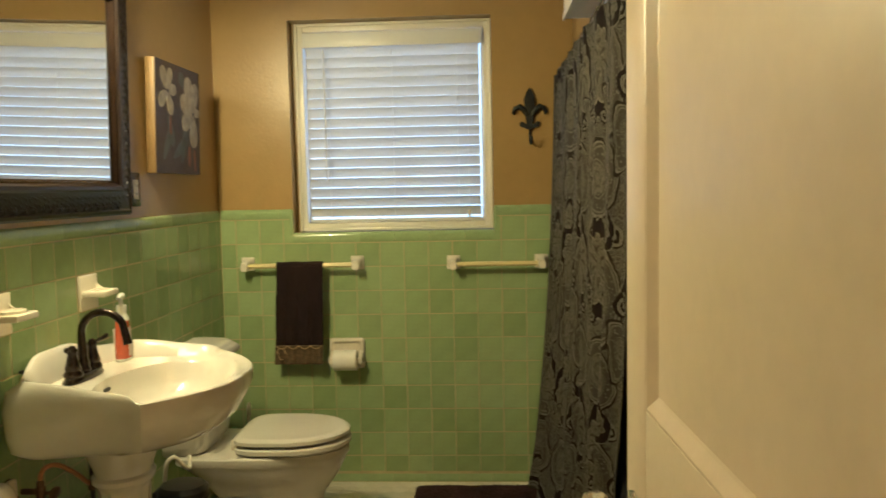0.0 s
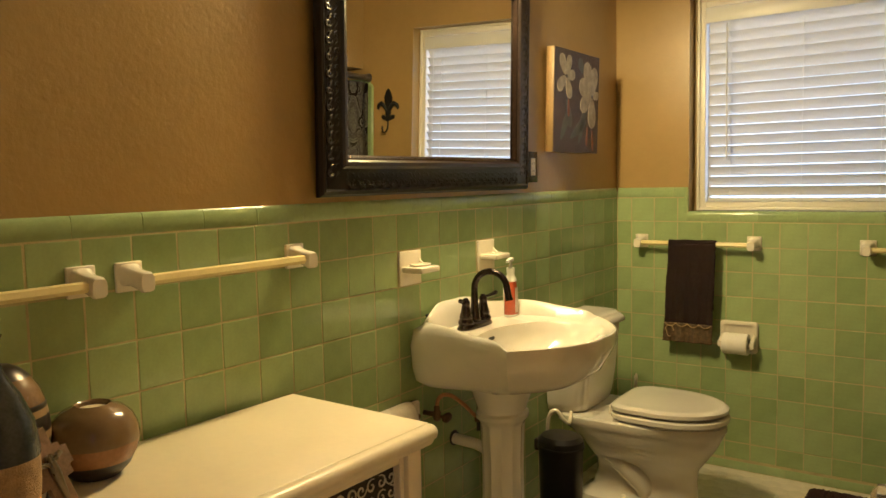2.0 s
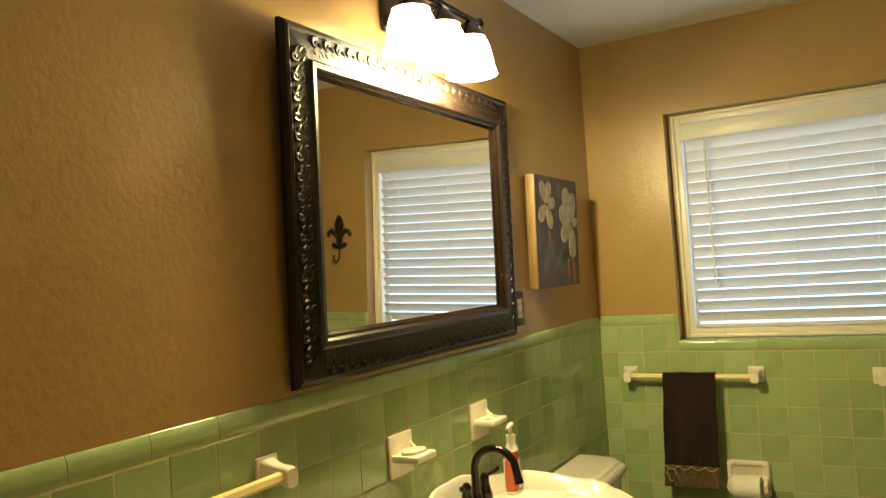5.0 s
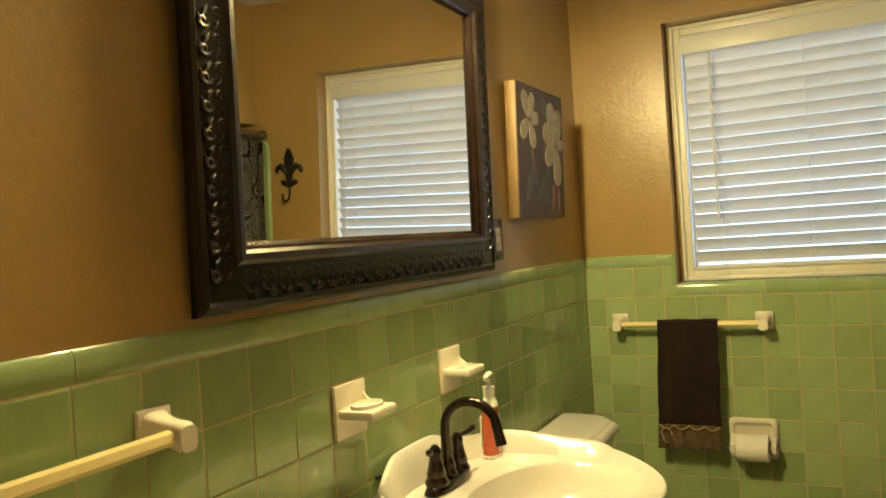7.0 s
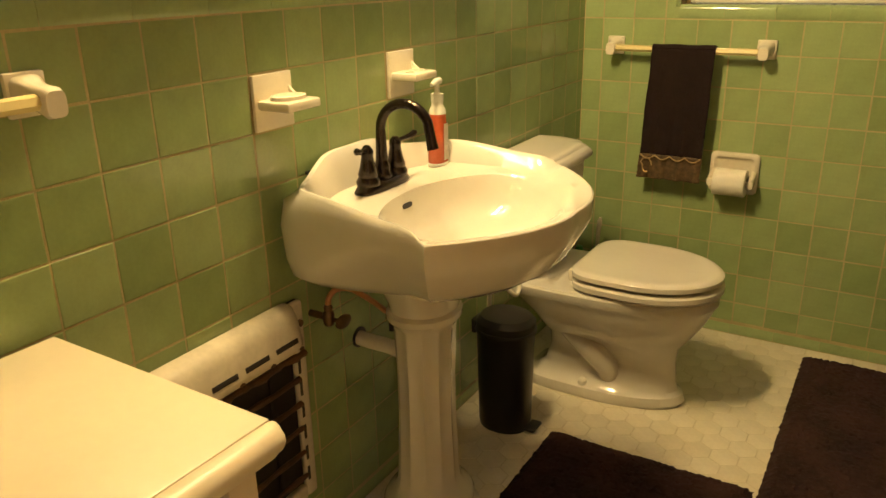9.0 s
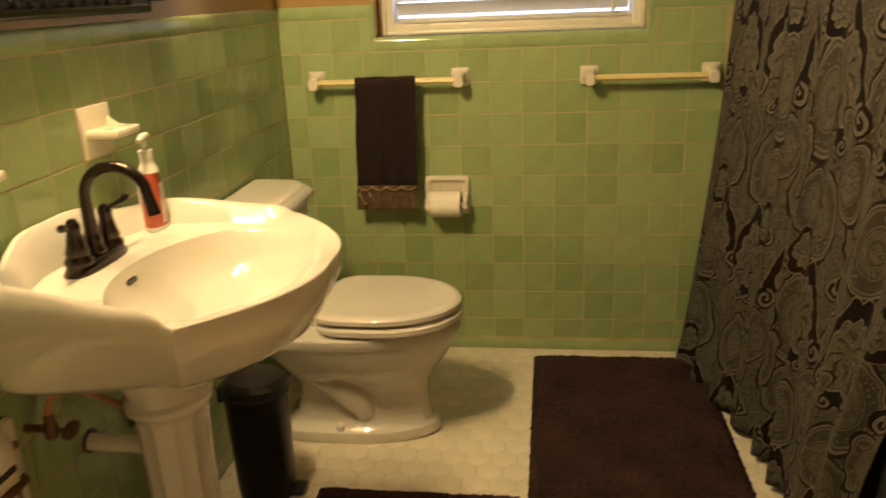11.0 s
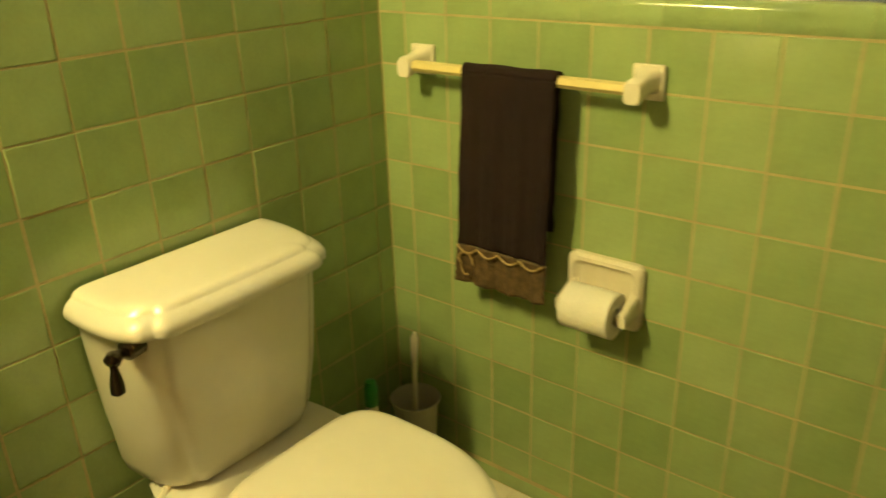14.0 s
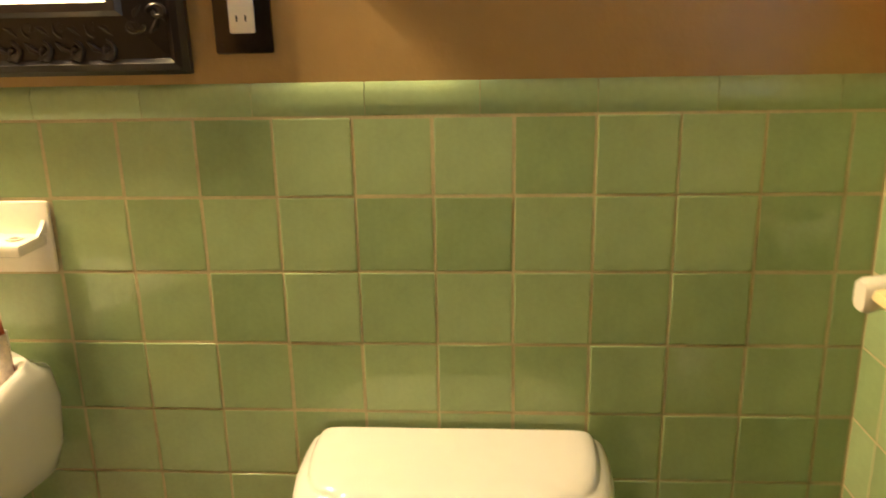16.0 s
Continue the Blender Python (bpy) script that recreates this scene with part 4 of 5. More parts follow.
RUST = mat("rust brown stoneware", (0.29, 0.135, 0.050), 0.25, var=0.3, scale=12, bump=0.1, bscale=60)
OLIVE = mat("olive brown glaze", (0.185, 0.120, 0.056), 0.16, var=0.15, scale=10)
SAND = mat("rough sand stoneware", (0.34, 0.215, 0.095), 0.8, var=0.35, scale=60, bump=0.6, bscale=350)
NAVY = mat("mottled dark blue glaze", (0.030, 0.034, 0.038), 0.25, var=0.5, scale=22)
CHAR = mat("charcoal glaze", (0.022, 0.017, 0.014), 0.3, var=0.3, scale=20)
BAND = mat("tan glaze band", (0.34, 0.225, 0.105), 0.4, var=0.15, scale=20)
UMBER = mat("brown glazed shoulder", (0.175, 0.105, 0.045), 0.25, var=0.4, scale=14)
WAX = mat("cream candle wax", (0.62, 0.52, 0.33), 0.5, var=0.05)
orb = thing("round_vase", (0.118, -2.741, CB), "squat round brown glazed candle pot", "vase")
part("foot", lathe([(0.030, 0), (0.042, 0.002), (0.060, 0.020), (0.066, 0.032)], 40), CHAR, orb, "dark glazed foot")
part("lower_bowl", lathe([(0.066, 0.032), (0.074, 0.048), (0.0785, 0.066)], 40), RUST, orb, "rust coloured lower half")
part("upper_bowl", lathe([(0.0785, 0.066), (0.079, 0.074), (0.076, 0.092), (0.068, 0.110), (0.053, 0.124), (0.035, 0.131), (0.031, 0.134), (0.028, 0.131), (0.027, 0.118)], 40), OLIVE, orb)
part("candle", lathe([(0.026, 0.110), (0.026, 0.125), (0.003, 0.126)], 24), WAX, orb)
tall = thing("tall_vase", (0.285, -2.985, CB), "tall vase with dark blue shoulder and sandy body", "vase")
part("body", lathe([(0.035, 0), (0.045, 0.002), (0.052, 0.05), (0.056, 0.10), (0.057, 0.14)], 36), SAND, tall, "rough sand-coloured body")
part("shoulder", lathe([(0.057, 0.14), (0.0575, 0.15), (0.052, 0.19), (0.036, 0.23), (0.018, 0.26), (0.010, 0.285), (0.010, 0.30), (0.016, 0.315), (0.018, 0.318), (0.012, 0.316), (0.006, 0.30)], 36), NAVY, tall)
striped = thing("striped_vase", (0.085, -2.885, CB), "rounded charcoal vase with tan stripes", "vase")
sprof = [(0.040, 0.0), (0.055, 0.02), (0.066, 0.05), (0.073, 0.08), (0.0755, 0.11), (0.074, 0.135), (0.070, 0.16), (0.062, 0.185), (0.050, 0.205), (0.034, 0.222), (0.018, 0.230)]
cuts = [(0.0, 0.030, BAND), (0.030, 0.060, CHAR), (0.060, 0.072, BAND), (0.072, 0.100, CHAR), (0.100, 0.115, BAND), (0.115, 0.142, CHAR), (0.142, 0.154, BAND), (0.154, 0.163, CHAR), (0.163, 0.208, UMBER), (0.208, 0.230, CHAR)]


def srad(z):
    for (r0, z0), (r1, z1) in zip(sprof, sprof[1:]):
        if z0 <= z <= z1:
            return r0 + (r1 - r0) * (z - z0) / (z1 - z0)
    return sprof[-1][0]


for z0, z1, m_ in cuts:
    part("band" if m_ is BAND else "body_band", lathe([(srad(z0 + (z1 - z0) * k / 4), z0 + (z1 - z0) * k / 4) for k in range(5)], 40), m_, striped)
cross = thing("standing_cross", (0.300, -2.885, CB), "stepped brown stone cross with a metal relief on an easel", "ornament", rz=12)
STONE = mat("mottled brown stone", (0.235, 0.150, 0.092), 0.45, var=0.5, scale=28, bump=0.15, bscale=120)
PEWTER = mat("pewter relief", (0.25, 0.22, 0.17), 0.28, metal=0.9, var=0.2, scale=40)
oc = [(-0.017, 0), (0.017, 0), (0.017, 0.072), (0.030, 0.072), (0.030, 0.086), (0.038, 0.086), (0.038, 0.116), (0.028, 0.116), (0.028, 0.126), (0.017, 0.126), (0.017, 0.158),
      (-0.017, 0.158), (-0.017, 0.126), (-0.028, 0.126), (-0.028, 0.116), (-0.038, 0.116), (-0.038, 0.086), (-0.030, 0.086), (-0.030, 0.072), (-0.017, 0.072)]
cb = part("cross_body", prism(oc, "x", 0.0, 0.010), STONE, cross, smooth=False)
cb.matrix_local = pose(0, 0, 0.009, 14, -14, 0)
bm = tube([(0.012, 0, 0.045), (0.014, 0, 0.09), (0.014, 0, 0.118)], [0.004, 0.008, 0.006], 10)
tube([(0.013, -0.022, 0.112), (0.014, 0, 0.104), (0.013, 0.022, 0.112)], 0.0045, 8, bm=bm)
part("relief", bm, PEWTER, cb, "plain pewter relief")
part("easel", loft([[(-0.055, s * 0.018, 0.002), (-0.050, s * 0.018, 0.002), (-0.022, s * 0.012, 0.10), (-0.026, s * 0.012, 0.10)] for s in (-1, 1)]), BLACK, cross)

# ---- towel rails ----
def bracket_bm(depth=0.066, w=0.060, h=0.062):
    """Ceramic bracket: square wall plate, arm narrowing to a blunt nose. Local y leaves the wall."""
    bm = box(-w / 2, w / 2, 0.0, 0.011, -h / 2, h / 2, 0.004)
    sec = [(0.052, 0.046, 0.010, 0.004), (0.038, 0.036, 0.024, 0.002), (0.033, 0.036, 0.044, -0.003), (0.034, 0.042, depth, -0.008), (0.030, 0.036, depth + 0.007, -0.009)]
    loops = []
    for ww, hh, d, dz in sec:
        lp = []
        for k in range(20):
            a = 2 * math.pi * k / 20
            c, s = math.cos(a), math.sin(a)
            r = (abs(c) ** 4 + abs(s) ** 4) ** -0.25
            lp.append((r * c * ww / 2, d, dz + r * s * hh / 2))
        loops.append(lp)
    return loft(loops, bm=bm)


BRACKET = mesh_of(bracket_bm(), CERAMIC_OLD, "bracket", True)


def rail(at, rz, length, label, group="towel rails"):
    """A towel rail; local x runs along the wall, local y leaves it."""
    ob = thing("towel_rail", at, label, "towel rail", group, rz)
    for x in (0.030, length - 0.030):
        b = new("bracket", BRACKET)
        b.parent = ob
        b.matrix_local = pose(x, 0, 0)
    b_ = tube([(0.036, 0.055, -0.005), (length - 0.036, 0.055, -0.005)], 0.0112, 6)
    part("bar", b_, PLASTIC, ob, "yellowed ivory plastic bar")
    return ob


# far wall: local x towards -x, so the rail starts at its right end
rail((0.656, 0.0, 1.021), 180, 0.562, "ivory towel rail with ceramic brackets, holding a dark towel")
rail((1.482, 0.0, 1.016), 180, 0.452, "empty ivory towel rail with ceramic brackets below the window")
rail((0.0, -2.088, 1.137), -90, 0.524, "empty ivory towel rail with ceramic brackets above the cabinet")
rail((0.0, -2.655, 1.138), -90, 0.56, "second empty ivory towel rail further along the tiled wall")


# ---- ceramic holders ----
def holder(at, label, name, deep, cup):
    ob = thing(name, at, label, "soap dish")
    w = P - 0.004
    part("wall_plate", box(0.0, 0.009, -w, 0.0, -w, 0.0, 0.003), CERAMIC_OLD, ob)
    z = -0.046
    bm = box(0.008, deep, -w + 0.006, -0.006, z - 0.018, z, 0.005)
    part("shelf", bm, CERAMIC_OLD, ob)
    if cup:
        bm = loft([[(0.045 + r * math.cos(t) * 0.72, -w / 2 + r * math.sin(t), z + dz) for t in [2 * math.pi * k / 28 for k in range(28)]] for r, dz in ((0.040, -0.001), (0.039, 0.007), (0.034, 0.008), (0.031, 0.0015), (0.02, 0.0006))])
        part("dish_rim", bm, CERAMIC_OLD, ob)
    else:
        for y in (-0.030, -w + 0.030):
            part("brush_slot", lathe([(0.011, 0.0012), (0.0115, 0.0035), (0.008, 0.0035), (0.007, 0.0012)], 16, (0.046, y, z - 0.001)), CERAMIC_OLD, ob)
    part("side_wing", prism([(0.008, z), (0.030, z), (0.014, z + 0.012), (0.008, z + 0.020)], "y", -0.012, -0.006), CERAMIC_OLD, ob)
    return ob


holder((0.0, -14.47 * P, zr(-2) - 0.002), "ivory ceramic soap dish set in the green tiles", "soap_dish", 0.085, True)
holder((0.0, -10.47 * P, zr(-2) - 0.002), "ivory ceramic toothbrush holder set in the green tiles", "toothbrush_holder", 0.078, False)

# ---- towel ----
towel = thing("hand_towel", (0.375, -0.055, 1.0185), "dark brown hand towel with a gold patterned border", "towel")


def towel_sheet(y_off, ztop, zbot, w0, w1, lean, seed, x_off=0.0, nu=36, nv=50, ripple=0.0035):
    bm = bmesh.new()
    rows = []
    for j in range(nv + 1):
        v = j / nv
        z = ztop + (zbot - ztop) * v
        w = w0 + (w1 - w0) * v
        row = []
        for i in range(nu + 1):
            u = i / nu - 0.5
            wav = ripple * v * math.sin(u * 21 + seed) + 0.5 * ripple * v * math.sin(u * 47 + 2 * seed)
            edge = 0.0025 * noise.noise(Vector((u * 3, v * 9, seed)))
            row.append(bm.verts.new((x_off + lean * v + u * w + edge * (1 if abs(u) > 0.45 else 0), y_off + wav + 0.0012 * noise.noise(Vector((u * 40, v * 70, seed))), z)))
        rows.append(row)
    for a, b in zip(rows, rows[1:]):
        for i in range(nu):
            bm.faces.new((a[i], a[i + 1], b[i + 1], b[i]))
    return bm


def thick(ob, t):
    m = ob.modifiers.new("thickness", "SOLIDIFY")
    m.thickness = t
    return ob


fold = loft([[(x, 0.0155 * math.cos(a), 0.0155 * math.sin(a) - 0.001 * math.sin(x * 60)) for a in [math.pi * k / 12 for k in range(13)]] for x in [-0.104 + 0.208 * q / 20 for q in range(21)]], False, False, closed=False)
thick(part("fold", fold, TOWEL, towel), 0.006)
thick(part("front_sheet", towel_sheet(-0.0155, 0.0, -0.362, 0.208, 0.216, -0.012, 1.3), TOWEL, towel), 0.006)
thick(part("back_sheet", towel_sheet(0.0155, 0.0, -0.30, 0.206, 0.214, -0.014, 4.1, x_off=-0.004), TOWEL, towel), 0.006)
GOLD = mat("gold brown jacquard border", (0.085, 0.052, 0.022), 0.6, var=0.7, scale=60, bump=0.6, bscale=160, hi=(0.24, 0.155, 0.07))
GOLDT = mat("gold braid", (0.34, 0.24, 0.10), 0.5, var=0.25, scale=60)
bd = thick(part("border", towel_sheet(-0.0195, -0.360, -0.447, 0.217, 0.219, -0.004, 2.2, x_off=-0.012, ripple=0.0045, nv=16), GOLD, towel, "gold brown patterned border"), 0.004)
for k in range(4):
    x0 = -0.012 - 0.104 + 0.052 * k
    part("braid_loop", tube([(x0 + 0.052 * q / 8, -0.0265, -0.361 - 0.014 * math.sin(math.pi * q / 8)) for q in range(9)], 0.0026, 7), GOLDT, bd)
mono = [(-0.093 + 0.020 * math.cos(a) * (0.6 if a > 3 else 1), -0.028, -0.398 + 0.026 * math.sin(a)) for a in [0.35 * k for k in range(16)]]
part("monogram", tube(mono, 0.0022, 7), GOLDT, bd)

# ---- toilet paper ----
tp = thing("paper_holder", (0.568, 0.0, 0.607), "ivory ceramic toilet paper holder set in the wall", "paper holder")
bm = bmesh.new()
loops = []
for ins, y in ((0.0, 0.001), (0.0, -0.012), (0.006, -0.018), (0.014, -0.018), (0.020, -0.010), (0.026, -0.006)):
    loops.append([(x, y, z) for x, z, _ in rounded(-0.080 + ins, 0.080 - ins, -0.070 + ins, 0.070 - ins, 0.016, 0)])
part("face_plate", loft(loops), CERAMIC_OLD, tp)
for sx in (-1, 1):
    lp = []
    for y, h, dz in ((-0.008, 0.052, 0.0), (-0.03, 0.044, -0.006), (-0.055, 0.036, -0.012), (-0.070, 0.026, -0.014)):
        lp.append([(sx * 0.066 + x, y, dz + z - 0.01) for x, z, _ in rounded(-0.009, 0.009, -h / 2, h / 2, 0.007, 0)])
    part("arm", loft(lp), CERAMIC_OLD, tp)
part("spindle", tube([(-0.062, -0.058, -0.022), (0.062, -0.058, -0.022)], 0.009, 14), CERAMIC_OLD, tp)
roll = thing("toilet_roll", (0.568, -0.058, 0.585), "white toilet paper roll on its holder", "toilet paper")
loops = []
for r, x in ((0.019, -0.052), (0.044, -0.052), (0.046, -0.050), (0.046, 0.050), (0.044, 0.052), (0.019, 0.052), (0.019, -0.052)):
    loops.append([(x, r * math.cos(a), r * math.sin(a)) for a in [2 * math.pi * k / 40 for k in range(40)]])
part("paper", loft(loops, False, False), PAPER, roll)

# ---- mirror ----
MY0, MY1, MZ0, MZ1, MW = -2.036, -0.914, 1.282, 2.066, 0.106
mirror = thing("wall_mirror", (0.006, (MY0 + MY1) / 2, MZ0), "wall mirror in a carved espresso brown frame", "mirror")
mirror.matrix_world = pose(0.006, (MY0 + MY1) / 2, MZ0, 0, 1.4, 0.35)
hw, hh = (MY1 - MY0) / 2, MZ1 - MZ0
loops = []
for ins, d in ((0.0, 0.0), (0.0, 0.013), (0.006, 0.024), (0.014, 0.027), (0.020, 0.022), (0.070, 0.030), (0.076, 0.037), (0.086, 0.036), (0.093, 0.026), (0.100, 0.012)):
    ins, d = ins * 1.08, d * 0.85
    loops.append([(d, -hw + ins, ins), (d, hw - ins, ins), (d, hw - ins, hh - ins), (d, -hw + ins, hh - ins)])
part("frame", loft(loops, True, False), FRAMEBLACK, mirror, "carved espresso frame", smooth=False)
part("glass", box(0.003, 0.0105, -hw + 0.106, hw - 0.106, 0.106, hh - 0.106, 0.0), MIRROR, mirror, smooth=False)
INNERM = mat("antique bronze inner lip", (0.035, 0.022, 0.016), 0.22, metal=0.8, var=0.3, scale=30)
bm = bmesh.new()
loops = [[(d, -hw + i, i), (d, hw - i, i), (d, hw - i, hh - i), (d, -hw + i, hh - i)] for i, d in ((0.100, 0.0235), (0.105, 0.0205), (0.1095, 0.014), (0.112, 0.0106))]
part("inner_lip", loft(loops, False, False), INNERM, mirror, smooth=False)


def scroll_bm():
    """One carved scroll pair of the frame, about 6 cm long."""
    bm = bmesh.new()
    for s in (-1, 1):
        pts = []
        for q in range(15):
            a = 0.5 * q
            r = 0.0135 * (1 - q / 17)
            pts.append((0.0, s * (0.004 + 0.012 - r * math.cos(a)), s * r * math.sin(a) + s * 0.010))
        tube(pts, [0.0032 + 0.0016 * math.sin(q / 4.4) for q in range(15)], 7, bm=bm)
        tube([(0.0, s * 0.004, -s * 0.022), (0.001, s * 0.012, -s * 0.012), (0.0, s * 0.018, s * 0.004)], [0.002, 0.005, 0.002], 7, bm=bm)
        tube([(0.0, s * 0.026, -s * 0.004), (0.001, s * 0.022, s * 0.010), (0.0, s * 0.012, s * 0.026)], [0.0015, 0.0045, 0.0015], 7, bm=bm)
    bm.transform(Matrix.Diagonal((0.75, 1.0, 0.80, 1.0)))
    return bm


SCR = mesh_of(scroll_bm(), FRAMEBLACK, "scroll", True)
for side, n in (("v", 16), ("h", 22)):
    for k in range(n):
        for e in (0, 1):
            o = new("carved_scroll", SCR)
            o.parent = mirror
            if side == "v":
                o.matrix_local = pose(0.0215, (-hw + 0.048) if e == 0 else (hw - 0.048), 0.05 + (hh - 0.10) * (k + 0.5) / n)
            else:
                o.matrix_local = pose(0.0215, -hw + 0.09 + (2 * hw - 0.18) * (k + 0.5) / n, 0.048 if e == 0 else hh - 0.048, 90)

# ---- outlet ----
outlet = thing("wall_outlet", (-0.005, -0.843, 1.306), "white outlet in a dark bronze wall plate", "outlet")
part("cover_plate", box(0, 0.008, -0.039, 0.039, 0, 0.118, 0.003), BRONZE, outlet)
OUTW = mat("white outlet plastic", (0.74, 0.70, 0.6), 0.3, var=0.04)
part("socket", box(0.006, 0.0105, -0.017, 0.017, 0.026, 0.092, 0.002), OUTW, outlet, "white socket insert")
# socket openings as black slivers, their inner shade put into the colour
for z in (0.045, 0.073):
    for y in (-0.006, 0.006):
        part("slot", box(0.0103, 0.0110, y - 0.0012, y + 0.0012, z - 0.004, z + 0.004), BLACK, outlet, smooth=False)

# ---- picture ----
pic = thing("canvas_picture", (0.0, -0.520, 1.424), "canvas painting of white flowers on dark brown", "picture")
pic.matrix_world = pose(0.002, -0.520, 1.424, 0, 1.8, 0)
PW, PH, PD = 0.212, 0.412, 0.030
CANV = mat("dark painted canvas", (0.060, 0.038, 0.028), 0.55, var=0.55, scale=9, bump=0.25, bscale=420, hi=(0.1, 0.09, 0.06))
EDGE = mat("gold painted canvas edge", (0.175, 0.108, 0.036), 0.45, var=0.2, scale=10, bump=0.2, bscale=420)
part("canvas", box(-0.006, PD - 0.002, -PW, PW, 0, PH, 0.002), EDGE, pic, "gold painted stretcher edge")
part("painted_face", box(PD - 0.001, PD + 0.001, -PW + 0.001, PW - 0.001, 0.001, PH - 0.001), CANV, pic, smooth=False)
PETAL = mat("painted cream petal", (0.37, 0.315, 0.21), 0.55, var=0.45, scale=26, bump=0.2, bscale=420)
LEAF = mat("painted grey green leaf", (0.09, 0.095, 0.075), 0.55, var=0.5, scale=20)
RUSTP = mat("painted rust stem", (0.22, 0.075, 0.028), 0.55, var=0.4, scale=20)


def petal_bm(cy, cz, ang, ln, wd, lift, bm):
    pts = []
    for k in range(20):
        t = 2 * math.pi * k / 20
        u = ln * (0.5 - 0.5 * math.cos(t))
        v = wd * math.sin(t) * (0.55 + 0.45 * (u / ln)) * 0.5
        pts.append((cy + u * math.cos(ang) - v * math.sin(ang), cz + u * math.sin(ang) + v * math.cos(ang)))
    prism(pts, "x", PD + 0.0005, PD + 0.0012 + lift, bm=bm)


FLOWERS = (((-0.106, 0.305), ((-0.050, 0.078), (0.030, 0.080), (-0.072, -0.052), (0.072, 0.012), (0.036, -0.080))),
           ((0.140, 0.240), ((-0.062, 0.132), (0.030, 0.118), (-0.118, 0.048), (-0.105, -0.052), (0.006, -0.128), (0.060, 0.010))))
for (cy, cz), petals in FLOWERS:
    fl = part("painted_flower", lathe([(0.008, 0), (0.006, 0.001)], 12), CHAR, pic)
    fl.data.transform(Matrix.Translation((PD + 0.0032, cy, cz)) @ Matrix.Rotation(radians(90), 4, "Y"))
    for k, (dy, dz) in enumerate(petals):
        a, ln = math.atan2(dz, dy), math.hypot(dy, dz)
        bm = bmesh.new()
        petal_bm(cy + 0.006 * math.cos(a), cz + 0.006 * math.sin(a), a, ln, ln * 0.74, 0.0003 * (k + 1), bm)
        part("petal", bm, PETAL, fl, smooth=False)
for cy, cz, a, ln in ((-0.10, 0.215, -1.2, 0.12), (-0.06, 0.06, 0.5, 0.17), (-0.15, 0.05, 1.0, 0.15), (0.02, 0.04, 1.2, 0.16), (0.05, 0.33, 2.2, 0.07)):
    bm = bmesh.new()
    petal_bm(cy, cz, a, ln, 0.06, 0.0, bm)
    part("painted_leaf", bm, LEAF, pic, smooth=False)
for cy, cz, a, ln in ((-0.085, 0.215, -1.5, 0.07), (0.10, 0.11, -1.6, 0.08), (0.15, 0.10, -1.45, 0.09)):
    bm = bmesh.new()
    petal_bm(cy, cz, a, ln, 0.022, 0.0008, bm)
    part("painted_stem", bm, RUSTP, pic, smooth=False)

# ---- vanity light ----
light = thing("vanity_light", (-0.006, -1.50, 2.205), "three-shade vanity light lit warm above the mirror", "light fixture")
part("back_plate", box(0.0, 0.022, -0.09, 0.09, -0.055, 0.055, 0.01, 3), BRONZE, light)
part("stem", tube([(0.018, 0, 0), (0.138, 0, 0.01)], 0.009, 12), BRONZE, light)
part("bar", tube([(0.140, -0.215, 0.012), (0.140, 0.215, 0.012)], 0.0095, 14), BRONZE, light)
for sy in (-1, 1):
    part("finial", tube([(0.140, sy * 0.213, 0.012), (0.140, sy * 0.221, 0.012), (0.140, sy * 0.229, 0.012), (0.140, sy * 0.237, 0.012)], [0.010, 0.016, 0.015, 0.004], 14), BRONZE, light)
SHADE = mat("lit frosted glass", (1.0, 0.80, 0.48), 0.4, var=0.0, emit=16.0)
for y in (-0.155, 0.0, 0.155):
    part("socket_cap", lathe([(0.010, 0.0), (0.024, -0.014), (0.046, -0.040), (0.050, -0.048)], 24, (0.140, y, 0.0)), BRONZE, light)
    part("shade", lathe([(0.044, -0.046), (0.055, -0.07), (0.062, -0.10), (0.066, -0.13), (0.074, -0.152), (0.072, -0.153), (0.063, -0.13), (0.058, -0.09), (0.042, -0.05)], 28, (0.140, y, 0.0), cap0=False, cap1=False), SHADE, light, "glowing frosted glass shade")
    lamp = bpy.data.lights.new("bulb", "POINT")
    lamp.energy, lamp.color, lamp.shadow_soft_size = BULB_W, (1.0, 0.75, 0.27), 0.035
    lo = new("bulb", lamp)
    lo.location = (0.134, -1.50 + y, 2.205 - 0.163)

# ---- hook ----
hook = thing("wall_hook", (1.408, 0.0055, 1.53), "dark metal fleur-de-lis wall hook", "wall hook")
IRON = mat("dark verdigris iron", (0.030, 0.032, 0.030), 0.5, metal=0.6, var=0.5, scale=40)
bm = prism([(x, z) for x, z in ((0, 0.250), (0.012, 0.235), (0.026, 0.200), (0.020, 0.165), (0.012, 0.148), (-0.012, 0.148), (-0.020, 0.165), (-0.026, 0.200), (-0.012, 0.235))], "y", -0.012, -0.001)
prism([(x, z) for x, z in ((-0.014, 0.148), (0.014, 0.148), (0.018, 0.120), (0.012, 0.09), (-0.012, 0.09), (-0.018, 0.120))], "y", -0.012, -0.001, bm=bm)
prism([(x, z) for x, z in ((-0.034, 0.104), (-0.045, 0.098), (-0.042, 0.082), (-0.020, 0.074), (0.0, 0.066), (0.020, 0.074), (0.042, 0.082), (0.045, 0.098), (0.034, 0.104), (0.018, 0.092), (-0.018, 0.092))], "y", -0.013, -0.001, bm=bm)
part("fleur", bm, IRON, hook, smooth=False)
